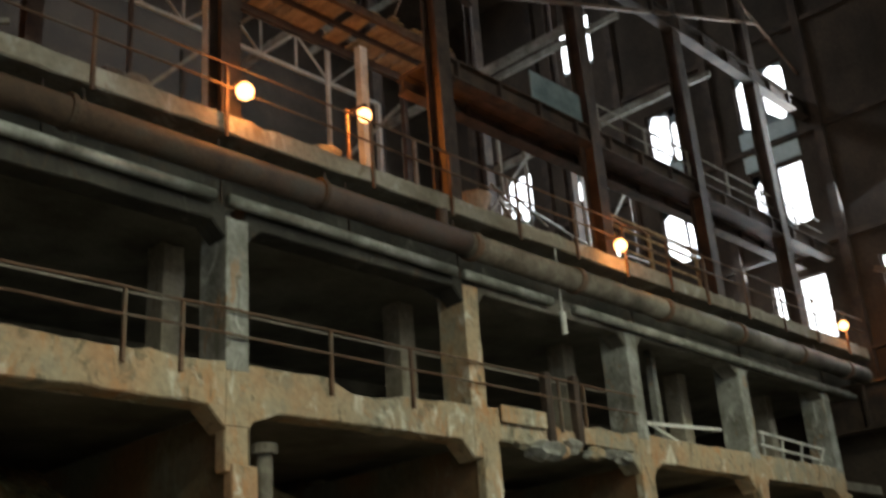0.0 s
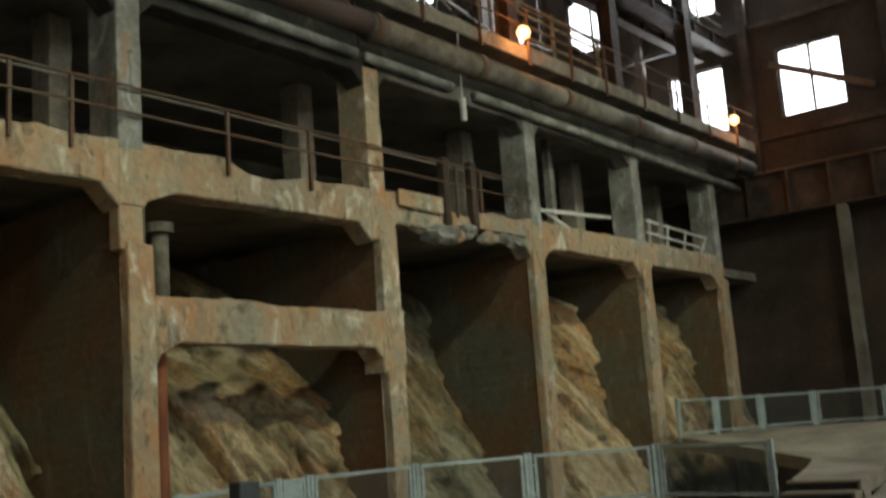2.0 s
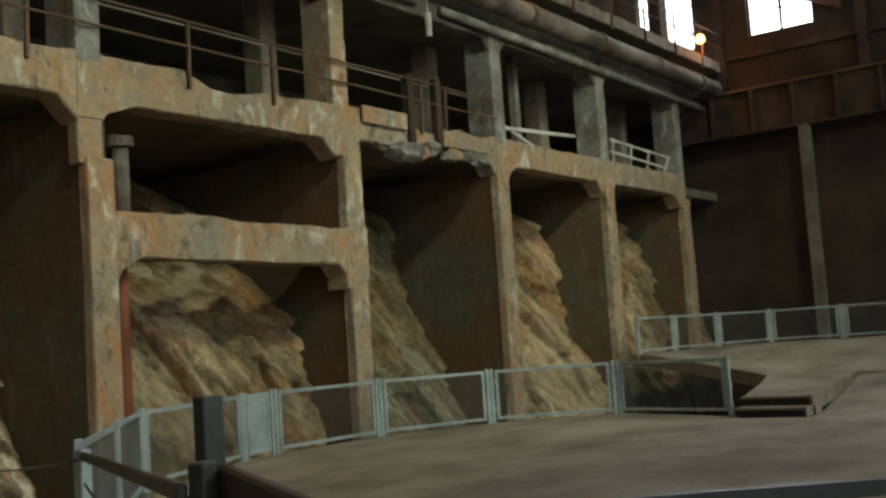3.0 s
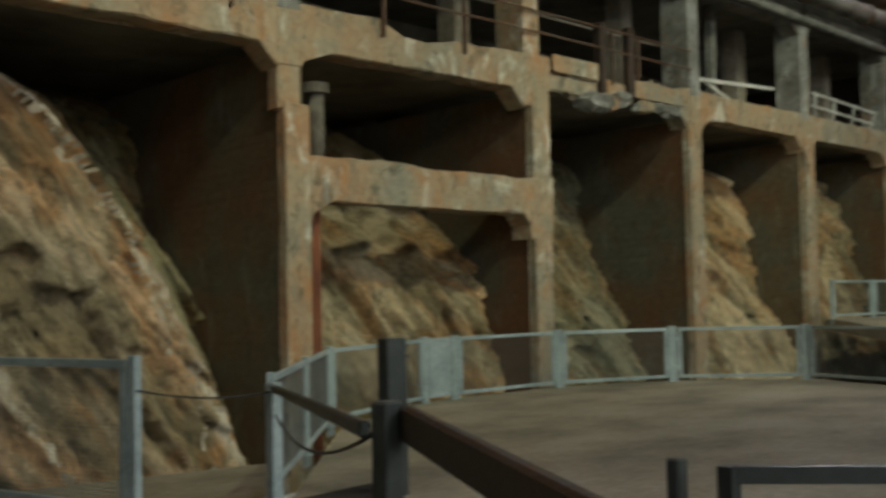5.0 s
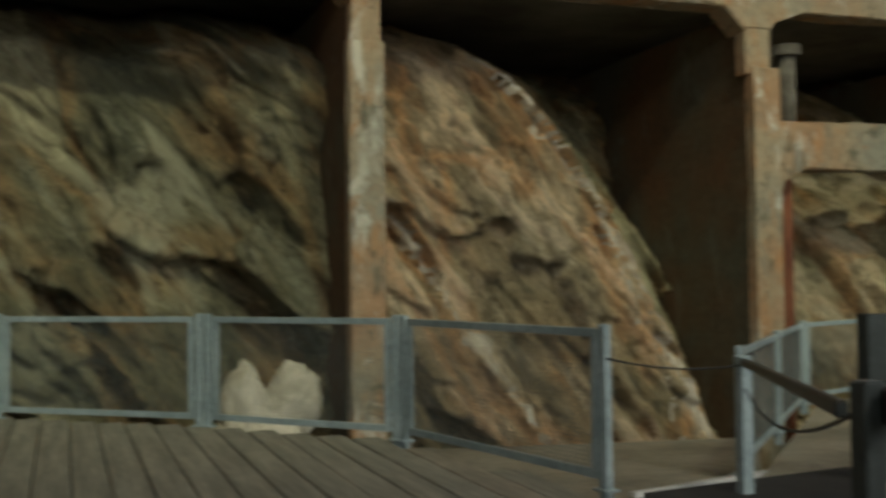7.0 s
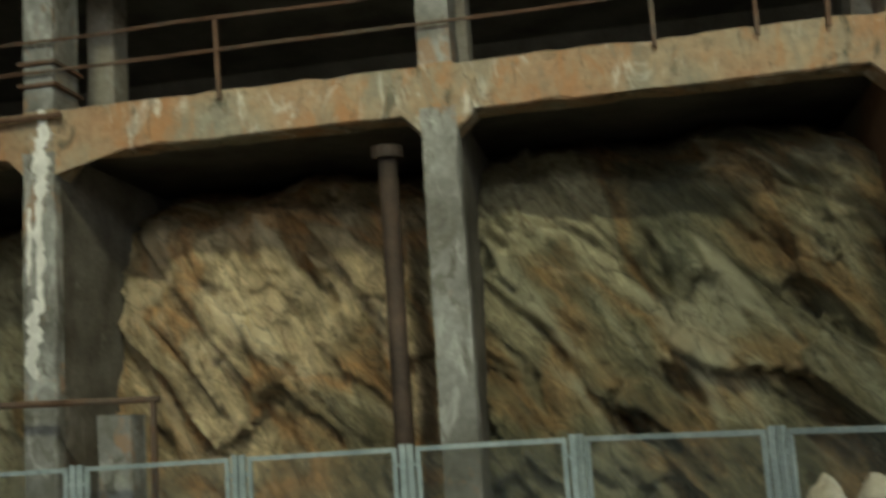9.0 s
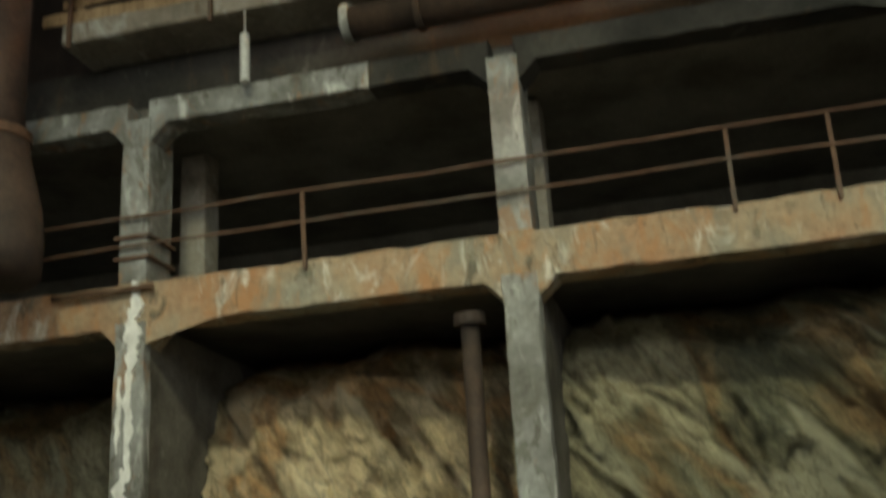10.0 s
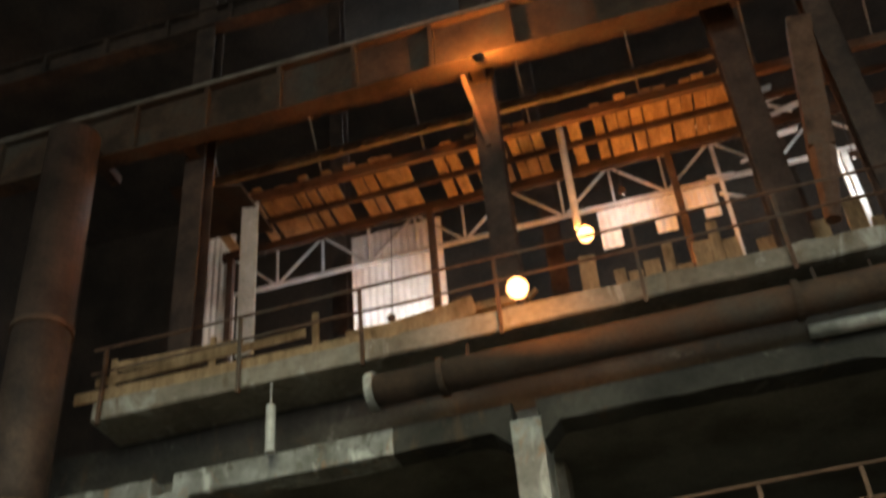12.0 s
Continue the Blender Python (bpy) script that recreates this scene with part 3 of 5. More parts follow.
for k, (x, z) in enumerate(((18.15, -0.03), (18.5, 0.14))):
    part("tread", box(bm_new(), x, x + 0.5, 5.9, 7.12, z - 0.045, z, 0.008), TIMBER_EDGE, stair)
    # black plate stands in for the shade in the open gap
    part("riser", box(bm_new(), x + 0.08, x + 0.1, 5.95, 7.08, -0.2, z - 0.045), CABLE, stair, "black plate for the shaded riser gap")
    part("stringer", box(bm_new(), x, x + 0.48, 5.86, 5.9, -0.2, z), TIMBER_EDGE, stair)

LEFT_RAIL = [(-9.4, 13.0), (-7.1, 13.0), (-4.9, 12.95), (-2.75, 12.9), (-0.68, 12.6), (1.35, 11.0), (2.9, 9.3), (3.5, 6.5)]


def deck_end(x):
    for (xa, ya), (xb, yb) in zip(LEFT_RAIL, LEFT_RAIL[1:]):
        if xa <= x <= xb:
            return ya + (yb - ya) * (x - xa) / (xb - xa) + 0.12
    return 13.0 if x < 0 else 6.4 - (x - 3.5) * 2.4


deck = thing("floor_timber", "weathered grey plank deck", "floor", kind="structure")
x = -11.0
while x < 3.8:
    y1 = min(deck_end(x), deck_end(x + 0.26))
    bm = box(bm_new(), x, x + 0.256, -6.0, y1, -0.06 + random.uniform(-0.0026, 0.0026), random.uniform(-0.004, 0.004), 0.006)
    part("plank", bm, TIMBER_EDGE if 2.6 < x < 2.9 else TIMBER, deck, "pale newer plank" if 2.6 < x < 2.9 else "")
    x += 0.27
bm = plate([(-11, -6), (3.9, -6), (3.9, 5.2), (3.4, 6.4), (2.8, 9.2), (1.3, 10.9), (-0.7, 12.5), (-11, 12.9)], -0.5, -0.07)
solid("deck_base", bm, GALV_DARK, "dark steel deck framing under the planks", "deck frame", kind="structure")

# ---- guard rails of mesh panels ----


def guard_panel(a, b, z, height=1.05, steel=None, label="grey steel guard panel with wire mesh infill", solid_fill=False):
    steel = steel or GALV
    a, b = Vector((*a, z)), Vector((*b, z))
    d = (b - a).normalized()
    g = thing("guard_panel", label, "guard rail", "guard panels round the decks", at=a)
    g.matrix_world = Matrix.Translation(a) @ Matrix.Rotation(math.atan2(d.y, d.x), 4, "Z")
    n = (b - a).length
    for x in (0.05, n - 0.05):
        part("post", box(bm_new(), x - 0.04, x + 0.04, -0.03, 0.03, -0.12, height + 0.02, 0.006), steel, g)
        part("foot_plate", box(bm_new(), x - 0.07, x + 0.07, -0.06, 0.06, -0.004, 0.012), steel, g)
    fr = bm_new()
    w = 0.06
    for p in ((0.12, n - 0.12, height - w - 0.01, height - 0.01), (0.12, n - 0.12, 0.07, 0.07 + w)):
        box(fr, p[0], p[1], -0.02, 0.02, p[2], p[3], 0.004)
    for x in (0.12, n - 0.12 - w):
        box(fr, x, x + w, -0.02, 0.02, 0.07 + w, height - w - 0.01, 0.004)
    part("frame", fr, steel, g)
    for x in (0.1, n - 0.1):
        for h in (0.25, height - 0.25):
            part("clamp", box(bm_new(), x - 0.02, x + 0.04 - 0.02, -0.012, 0.012, h, h + 0.05), steel, g)
    fill = bm_new()
    if solid_fill:
        box(fill, 0.16, n - 0.16, -0.004, 0.004, 0.11, height - 0.05)
        part("sheet", fill, steel, g, "plain grey steel sheet")
    else:
        x = 0.17
        while x < n - 0.16:
            bar(fill, (x, 0, 0.1), (x, 0, height - 0.04), 0.0026, 0.0026)
            x += 0.03
        h = 0.12
        while h < height - 0.05:
            bar(fill, (0.15, 0.004, h), (n - 0.15, 0.004, h), 0.0026, 0.0026)
            h += 0.03
        part("wire_mesh", fill, WIRE, g)
    return g


for a, b in zip(LEFT_RAIL, LEFT_RAIL[1:]):
    guard_panel(a, b, 0.0, 1.11)
for k, (a, b) in enumerate(zip(RIGHT_RAIL, RIGHT_RAIL[1:])):
    guard_panel(a, b, -0.2, solid_fill=k == 3, label="grey steel guard panel with a plain sheet infill" if k == 3 else "grey steel guard panel with wire mesh infill")
FAR_RAIL = [(26.0, 12.7), (28.2, 12.6), (30.4, 12.2), (32.6, 11.4), (32.9, 9.3), (33.0, 7.2), (33.0, 5.0)]
for a, b in zip(FAR_RAIL, FAR_RAIL[1:]):
    guard_panel(a, b, 0.78, 1.0)

# stair head beside the camera
rail_thing = thing("stair_railing", "dark stair railing with a brown wooden handrail", "railing")
part("post", box(bm_new(), 2.465, 2.55, 2.84, 2.925, -0.3, 1.1, 0.008), GALV_DARK, rail_thing)
part("handrail", bar(bm_new(), (2.56, 2.84, 1.02), (1.2, 0.62, 1.02), 0.05, 0.13, 0.012), BROWN_WOOD, rail_thing, "brown wooden handrail")
part("rail", bar(bm_new(), (2.46, 2.95, 1.0), (4.85, 6.9, 0.8), 0.045, 0.06, 0.01), GALV_DARK, rail_thing)
part("far_post", box(bm_new(), 4.8, 4.9, 6.85, 6.95, -0.3, 0.85, 0.01), GALV, rail_thing)
near = thing("stair_gate", "dark steel frame railing beside the stair", "railing")
part("post", box(bm_new(), 2.2, 2.24, 1.47, 1.51, 0.0, 1.06, 0.006), GALV_DARK, near)
part("frame", bar(bar(bm_new(), (2.24, 1.36, 1.03), (3.5, -0.2, 1.03), 0.03, 0.04), (2.24, 1.36, 1.05), (2.24, 1.36, 0.1), 0.04, 0.04), GALV_DARK, near)
gp = thing("gate_post", "broad grey steel gate post", "post")
part("post", box(bm_new(), 5.98, 6.2, 6.85, 6.99, -0.2, 1.14, 0.01), GALV_DARK, gp)


def boulder(at, r, seed, squash):
    bm = bmesh.new()
    bmesh.ops.create_icosphere(bm, subdivisions=4, radius=1)
    for v in bm.verts:
        n = noise.noise(v.co * 1.9 + Vector((seed, 0, 0))) * 0.2 + noise.noise(v.co * 3.7 + Vector((seed, 3, 0))) * 0.12 + noise.noise(v.co * 9 + Vector((seed, 3, 0))) * 0.05
        v.co = Vector((v.co.x * squash[0], v.co.y * squash[1], v.co.z * squash[2])) * r * (1 + n) + Vector(at)
    return solid("boulder", bm, PALE_ROCK, "pale weathered boulder at the rock's foot", "boulder", "pale boulders", smooth=True)


PALE_ROCK = node_material("pale_rock", [(0.36, 0.32, 0.23), (0.52, 0.48, 0.38), (0.64, 0.60, 0.50)], 0.9, scale=1.6, bump=0.7, fine=9)
boulder((2.15, 13.45, -0.35), 0.8, 1.0, (0.42, 0.35, 0.95))
boulder((2.75, 13.42, -0.05), 0.55, 4.0, (0.62, 0.4, 0.85))
boulder((2.35, 13.5, -1.0), 1.0, 9.0, (0.75, 0.45, 0.95))


def hanging_cable(p, q, sag, r, label):
    p, q = Vector(p), Vector(q)
    bm = tube([p.lerp(q, k / 14) - Vector((0, 0, sag * 4 * (k / 14) * (1 - k / 14))) for k in range(15)], r, 6)
    return solid("cable", bm, CABLE, label, "cable", "cables at the stair", smooth=True)


hanging_cable((2.5, 2.95, 0.98), (4.83, 6.85, 0.6), 0.16, 0.009, "black cable looped under the stair rail")
hanging_cable((3.48, 6.5, 0.9), (4.85, 6.9, 0.78), 0.05, 0.008, "thin dark chain across the gap between the decks")

lime = bmesh.new()
for k, (cx, z0, z1, half) in enumerate(((-8.03, 2.3, 3.4, 0.13), (-7.93, 3.2, 5.0, 0.075), (-8.08, 3.6, 4.7, 0.05), (-7.9, 4.8, 5.7, 0.15), (-7.86, 5.55, 6.1, 0.1))):
    n = 34
    rows = []
    for j in range(n + 1):
        z = z0 + (z1 - z0) * j / n
        mid = cx + 0.05 * noise.noise(Vector((k * 7.0, z * 1.7, 0)))
        w = half * math.sin(math.pi * (0.04 + 0.92 * j / n)) ** 0.5
        left = mid - max(0.006, w * (0.75 + 0.9 * noise.noise(Vector((k * 3.0, z * 5.0, 4))) + 0.5 * noise.noise(Vector((k, z * 14.0, 4)))))
        right = mid + max(0.006, w * (0.75 + 0.9 * noise.noise(Vector((k * 3.0, z * 5.0, 9))) + 0.5 * noise.noise(Vector((k, z * 14.0, 9)))))
        y = FY - 0.012 - 0.004 * k
        rows.append([lime.verts.new(p) for p in ((left - 0.01, FY + 0.03, z), (left, y, z), (right, y, z), (right + 0.01, FY + 0.03, z))])
    for p, q in zip(rows, rows[1:]):
        for j in range(3):
            lime.faces.new((p[j], p[j + 1], q[j + 1], q[j]))
LIME = node_material("lime_crust", [(0.60, 0.60, 0.57), (0.85, 0.85, 0.82)], 0.95, scale=4, bump=0.6, fine=20)
part("lime_crust", lime, LIME, frame_thing, "white lime crust run down the column")

strap = thing("pipe_bracket", "rusty pipe end and straps fixed to the bare column", "bracket")
for z in (6.45, 6.78):
    part("strap", box(bm_new(), -8.24, -7.66, FY - 0.03, FY + 0.8, z, z + 0.05), RUST, strap)
part("pipe", rod(bm_new(), (-9.2, FY - 0.08, 5.98), (-7.55, FY - 0.08, 5.98), 0.045, 10), RUST, strap, smooth=True)
solid("trim_ledge", bar(bm_new(), (4.15, 7.36, -0.235), (5.7, 7.75, -0.235), 0.06, 0.05), PALE_STEEL, "pale steel strip along the ledge's edge", "trim", kind="structure")

old = thing("pit_railing", "rusty old railing at the pit edge", "railing")
part("rail", tube([(-10.5, 13.25, 1.98), (-8.2, 13.25, 1.96), (-6.05, 13.25, 1.9)], 0.045), RUST, old)
for x in (-10.2, -8.6, -6.15):
    part("post", box(bm_new(), x - 0.035, x + 0.035, 13.22, 13.29, -2.2, 1.95), RUST, old)
solid("concrete_stub", worn_prism([(-7.0, -2.2), (-6.5, -2.2), (-6.5, 1.72), (-7.0, 1.75)], 13.32, 13.75, seed=44), PALE_CONCRETE, "pale concrete stub beside the pit railing", "stub")

# ---- the enclosing hall ----
DIRTY_GLASS = node_material("grimy_pane", [(0.10, 0.14, 0.16), (0.22, 0.28, 0.30)], 0.5, scale=2, bump=0)
WIN_Y = [(10.15, 12.4), (14.35, 16.5), (18.5, 20.6), (22.7, 24.8), (26.9, 29.0)]
WIN_Z = [(11.25, 13.7), (15.7, 18.2), (20.0, 22.5), (26.2, 29.0)]


OPEN = {(0, 0), (1, 0), (1, 1), (1, 2), (2, 1), (2, 2), (3, 1), (4, 1), (3, 2), (4, 2), (3, 3)}


def wall_with_openings(name, label, axis, at, thick, u0, u1, z0, z1, us, zs, open_cells=None):
    """A wall across axis, in bands between the openings."""
    bm = bm_new()

    def slab(ua, ub, za, zb):
        if axis == "x":
            box(bm, at, at + thick, ua, ub, za, zb)
        else:
            box(bm, ua, ub, at, at + thick, za, zb)

    z = z0
    for k, (za, zb) in enumerate(zs):
        slab(u0, u1, z, za)
        u = u0
        for j, (ua, ub) in enumerate(us):
            if open_cells is None or (j, k) in open_cells:
                slab(u, ua, za, zb)
                u = ub
        slab(u, u1, za, zb)
        z = zb
    slab(u0, u1, z, z1)
    return solid(name, bm, WALL, label, "wall", kind="structure")


wall_with_openings("wall_end", "dark sheeted end wall with tall window openings", "x", 36.0, 0.35, -14.4, 33.4, -2.2, 32, WIN_Y, WIN_Z, OPEN)
# unseen wall; its openings are added for the fill lamps
wall_with_openings("wall_long", "unseen dark sheeted long wall with openings added for fill lamps", "y", -14.4, 0.35, -24, 36, -2.2, 32, [(-22 + 14 * k, -14 + 14 * k) for k in range(4)], [(4.0, 6.4), (11.5, 16.5)])
solid("wall_left", box(bm_new(), -24.4, -24, -14.4, 33.4, -2.2, 32), WALL, "dark sheeted wall", "wall", kind="structure")
solid("wall_back", box(bm_new(), -24, 36, 33, 33.4, -2.2, 32), WALL, "dark sheeted wall", "wall", kind="structure")
solid("ceiling", box(bm_new(), -24.4, 36.4, -14.4, 33.4, 32, 32.3), WALL, "dark roof boarding", "ceiling", kind="structure")
solid("backdrop", box(bm_new(), 48, 48.2, -20, 60, -5, 60), DAY_PANE, "white overcast sky outside the windows", "sky", kind="structure")

n = 0
for cell, row in sorted(OPEN):
    for (ya, yb), (za, zb) in [(WIN_Y[cell], WIN_Z[row])]:
        n += 1
        win = thing("window_%d" % n, "broken steel-framed window with bright sky behind", "window", "end wall windows", kind="structure")
        fr = bm_new()
        for y in (ya, yb - 0.07):
            box(fr, 36.1, 36.2, y, y + 0.07, za, zb)
        for z in (za, zb - 0.07):
            box(fr, 36.1, 36.2, ya + 0.07, yb - 0.07, z, z + 0.07)
        part("window_frame", fr, DARK_STEEL, win)
        part("mullion", box(bm_new(), 36.1, 36.2, (ya + yb) / 2 - 0.04, (ya + yb) / 2 + 0.04, za + 0.07, zb - 0.07), DARK_STEEL, win)
        for k in (1, 2):
            z = za + (zb - za) * k / 3
            if (n + k) % 3:
                part("glazing_bar", box(bm_new(), 36.12, 36.17, ya + 0.07, yb - 0.07, z - 0.02, z + 0.02), DARK_STEEL, win)

        if row > 0:
            for k in range(7):
                # jagged panes still hanging in the corners and along the edges
                w, h = random.uniform(0.25, 0.8), random.uniform(0.25, 0.75)
                sy, sz = random.choice((-1, 1)), random.choice((-1, 1))
                cy, cz = (ya + 0.06 if sy > 0 else yb - 0.06), (za + 0.06 if sz > 0 else zb - 0.06)
                if k > 3:
                    cy = (ya + yb) / 2 + 0.04 * sy
                corner = [(0, 0), (w, 0), (w * 0.7, h * 0.25), (w * 0.45, h * 0.5), (w * 0.15, h * 0.7), (0, h)]
                bm = bmesh.new()
                ring = [[bm.verts.new((px, cy + sy * py, cz + sz * pz)) for py, pz in corner] for px in (36.13, 36.14)]
                for j in range(6):
                    bm.faces.new((ring[0][j], ring[0][j - 1], ring[1][j - 1], ring[1][j]))
                bm.faces.new(ring[0]), bm.faces.new(ring[1])
                part("broken_pane", bm, DIRTY_GLASS, win, "jagged piece of grimy pane")
        for ky in range(2):
            for kz in range(3):
                if random.random() < 0.12 and row > 0:
                    y = ya + 0.08 + ky * (yb - ya) / 2
                    z = za + 0.08 + kz * (zb - za) / 3
                    part("pane", box(bm_new(), 36.13, 36.15, y, y + (yb - ya) / 2 - 0.1, z, z + (zb - za) / 3 - 0.05), DIRTY_GLASS, win, "grimy grey pane")

# end girder and lower wall
g = thing("end_girder", "deep dark riveted steel girder across the end wall", "girder", kind="structure")
part("web", box(bm_new(), 35.2, 35.3, -14, 15.5, 7.8, 9.2), DARK_STEEL, g)
part("top_flange", box(bm_new(), 35.0, 35.5, -14, 15.5, 9.2, 9.28), RUST, g)
part("bottom_flange", box(bm_new(), 35.0, 35.5, -14, 15.5, 7.72, 7.8), DARK_STEEL, g)
for k in range(20):
    y = 15.0 - k * 1.4
    part("stiffener", box(bm_new(), 35.0, 35.2, y - 0.05, y + 0.05, 7.8, 9.2), DARK_STEEL, g)
for y in (10.55, 4.0):
    solid("end_post", box(bm_new(), 35.0, 35.35, y - 0.17, y + 0.17, -2.2, 7.72, 0.02), SLAB, "grey concrete post under the end girder", "post", "posts under the end girder")

# ---- upper walkway ----
walkway = thing("upper_walkway", "concrete walkway slab with a pale worn edge", "walkway", kind="structure")
bm = worn_prism([(-9.2, 10.12), (35.6, 10.12), (35.6, 10.5), (-9.2, 10.5)], 13.35, 33.0, step=0.3, wear=0.025, seed=3)
part("slab", bm, EDGE_CONCRETE, walkway)


def pipe_railing(name, label, xs, y, z0, tops, x0, x1, material, drop=0.0, r=0.024):
    t = thing(name, label, "railing", at=(xs[0], y, z0))
    t.matrix_world = Matrix.Identity(4)
    for x in xs:
        lean = random.uniform(-0.02, 0.02)
        part("post", bar(bm_new(), (x, y, z0 - drop), (x + lean, y, max(tops)), 0.055, 0.055), material, t)
    for k, z in enumerate(tops):
        n = int((x1 - x0) / 1.4) + 1
        bm = tube([(x0 + (x1 - x0) * j / n, y - 0.03, z + 0.03 * noise.noise(Vector((j * 0.9 + x0, z, k)))) for j in range(n + 1)], r)
        part("rail", bm, material, t)
    return t


pipe_railing("walkway_railing", "rusty pipe railing along the upper walkway", [-9.0, -6.57, -4.5, -2.31, -0.15, 1.99, 4.5, 7.03, 9.49, 12.86, 15.04, 17.21, 19.28, 21.3, 23.3, 25.1, 27.3, 29.5, 31.7, 33.9], 13.28, 10.5, [11.4, 10.95],
             -9.2, 35.4, RUST, drop=0.5)
for k, (x0, x1, posts) in enumerate([(-13, -8.2, [-11]), (-8.3, -2.2, [-5.22]), (-2.2, 3.8, [0.69, 1.98, 2.85]), (3.8, 9.95, [7.88, 8.87]), (9.95, 15.75, [11.88, 13.85]), (15.75, 21.25, [18.3, 19.2])]):
    pipe_railing("storey_railing", "rusty pipe railing on the storey edge", posts, FY - 0.03, 6.0, [7.1, 6.64] if k < 3 else [7.08, 6.66], x0, x1, RUST, drop=0.06)
for x0, x1 in ((4.1, 9.7), (10.3, 15.4), (16.1, 21.2)):
    solid("storey_pipe", rod(bm_new(), (x0 - 0.3, 14.41, 7.36), (x1 + 0.4, 14.41, 7.36), 0.024, 10), EDGE_STEEL, "thin pale pipe fixed along the upper columns", "pipe", "thin pipes of the storey", smooth=True)
solid("storey_pipe", bar(bm_new(), (21.9, 13.75, 6.55), (25.4, 13.75, 6.75), 0.06, 0.09), PALE_STEEL, "loose pale bar resting across the broken bay", "pipe", "thin pipes of the storey")
solid("storey_pipe", bar(bm_new(), (22.0, 13.8, 6.6), (24.4, 13.9, 6.02), 0.05, 0.08), PALE_STEEL, "loose pale bar resting across the broken bay", "pipe", "thin pipes of the storey")
solid("inner_post", box(bm_new(), 23.9, 24.1, 14.6, 14.8, 6.0, 8.9), PALE_CONCRETE, "slim grey post inside the storey", "post")
for x, z1 in ((17.82, 7.2), (18.82, 7.25)):
    solid("old_post", box(bm_new(), x, x + 0.2, FY - 0.08, FY + 0.1, 5.7, z1, 0.01), DARK_STEEL, "dark steel post at the broken beam", "post", "posts at the broken beam")
for x0, x1, z0, z1 in ((16.3, 17.75, 5.95, 6.3), (18.9, 20.9, 5.75, 6.12)):
    solid("patch_board", box(bm_new(), x0, x1, FY - 0.07, FY - 0.02, z0, z1, 0.01), CONCRETE, "rust-stained board patched over the broken beam", "board", "patch boards")
for k in range(9):
    x = 17.0 + 0.42 * k + random.uniform(-0.1, 0.1)
    bm = bmesh.new()
    bmesh.ops.create_icosphere(bm, subdivisions=2, radius=random.uniform(0.12, 0.26))
    off = Vector((x, FY + 0.02, 5.56 + random.uniform(-0.08, 0.1)))
    for v in bm.verts:
        v.co = Vector((v.co.x * 1.5, v.co.y, v.co.z * 0.8)) * (1 + 0.7 * noise.noise(v.co * 7 + off)) + off
    part("rubble", bm, PALE_CONCRETE if k % 3 else CONCRETE, frame_thing, "broken concrete lump")
white = thing("white_railing", "bent white-painted steel railing", "railing")
for j, (x, dx) in enumerate(((27.6, 0.0), (28.7, 0.05), (29.8, 0.15), (30.9, 0.5))):
    part("post", bar(bm_new(), (x, FY + 0.15, 6.15), (x + dx, FY + 0.1, 6.95 - 0.05 * j), 0.06, 0.06), PALE_STEEL, white)
for z in (6.9, 6.55):
    part("rail", bar(bm_new(), (27.4, FY + 0.12, z), (31.2, FY + 0.1, z - 0.15), 0.05, 0.06), PALE_STEEL, white)

# ---- pipes along the frame ----
pipe = thing("main_pipe", "long rusty brown pipe on brackets under the walkway", "pipe")
# pipe colour is darkened for the shade under the walkway
part("pipe", rod(bm_new(), (-4.3, 13.25, 9.48), (15.4, 13.25, 9.45), 0.25, 20), DARK_RUST, pipe, smooth=True)
part("end_cap", rod(bm_new(), (-4.4, 13.25, 9.48), (-4.28, 13.25, 9.48), 0.3, 20), PALE_CONCRETE, pipe)
part("stub", rod(bm_new(), (14.55, 13.15, 9.4), (14.55, 13.15, 9.95), 0.12, 12), DARK_STEEL, pipe)
for x in (-3.3, 1.8, 6.6, 11.4):
    part("flange", rod(bm_new(), (x, 13.25, 9.475), (x + 0.09, 13.25, 9.475), 0.3, 20), DARK_RUST, pipe)
    part("hanger", bar(bm_new(), (x + 0.4, 13.3, 9.2), (x + 0.4, 13.5, 10.1), 0.05, 0.05), DARK_STEEL, pipe)
pipe2 = thing("lagged_pipe", "grey lagged pipe with patched insulation", "pipe")
part("pipe", rod(bm_new(), (15.3, 13.25, 9.42), (34.6, 13.25, 9.36), 0.27, 20), PIPE_GREY, pipe2, smooth=True)
for x in (15.4, 18.9, 22.5, 26.2, 29.8, 33.0):
    part("band", rod(bm_new(), (x, 13.25, 9.42 - (x - 15) * 0.003), (x + 0.16, 13.25, 9.42 - (x - 15) * 0.003), 0.31, 20), RUST, pipe2)
low = thing("low_pipe", "thin pale grey pipe hung under the walkway", "pipe")
for xa, xb in ((1.9, 9.4), (9.7, 15.2), (15.5, 18.3), (19.2, 34.0)):
    part("pipe", rod(bm_new(), (xa, 13.5, 9.12 - 0.0145 * xa), (xb, 13.5, 9.12 - 0.0145 * xb), 0.105, 12), PALE_PIPE, low, smooth=True)
for x in (3.0, 6.4, 9.55, 12.4, 15.35, 21.6, 26.8, 31.9):
    part("hanger", bar(bm_new(), (x, 13.5, 9.0 - 0.0145 * x), (x, 13.6, 10.1), 0.03, 0.03), DARK_STEEL, low)
for x, z0, z1 in ((18.55, 8.1, 8.62), (-6.05, 8.92, 9.72)):
    solid("hanging_tube", rod(rod(bm_new(), (x, 13.4, z0), (x, 13.4, z1), 0.075, 12), (x, 13.4, z1), (x, 13.4, 10.13), 0.015, 6), PALE_STEEL, "short pale hanging tube", "tube", "hanging tubes")

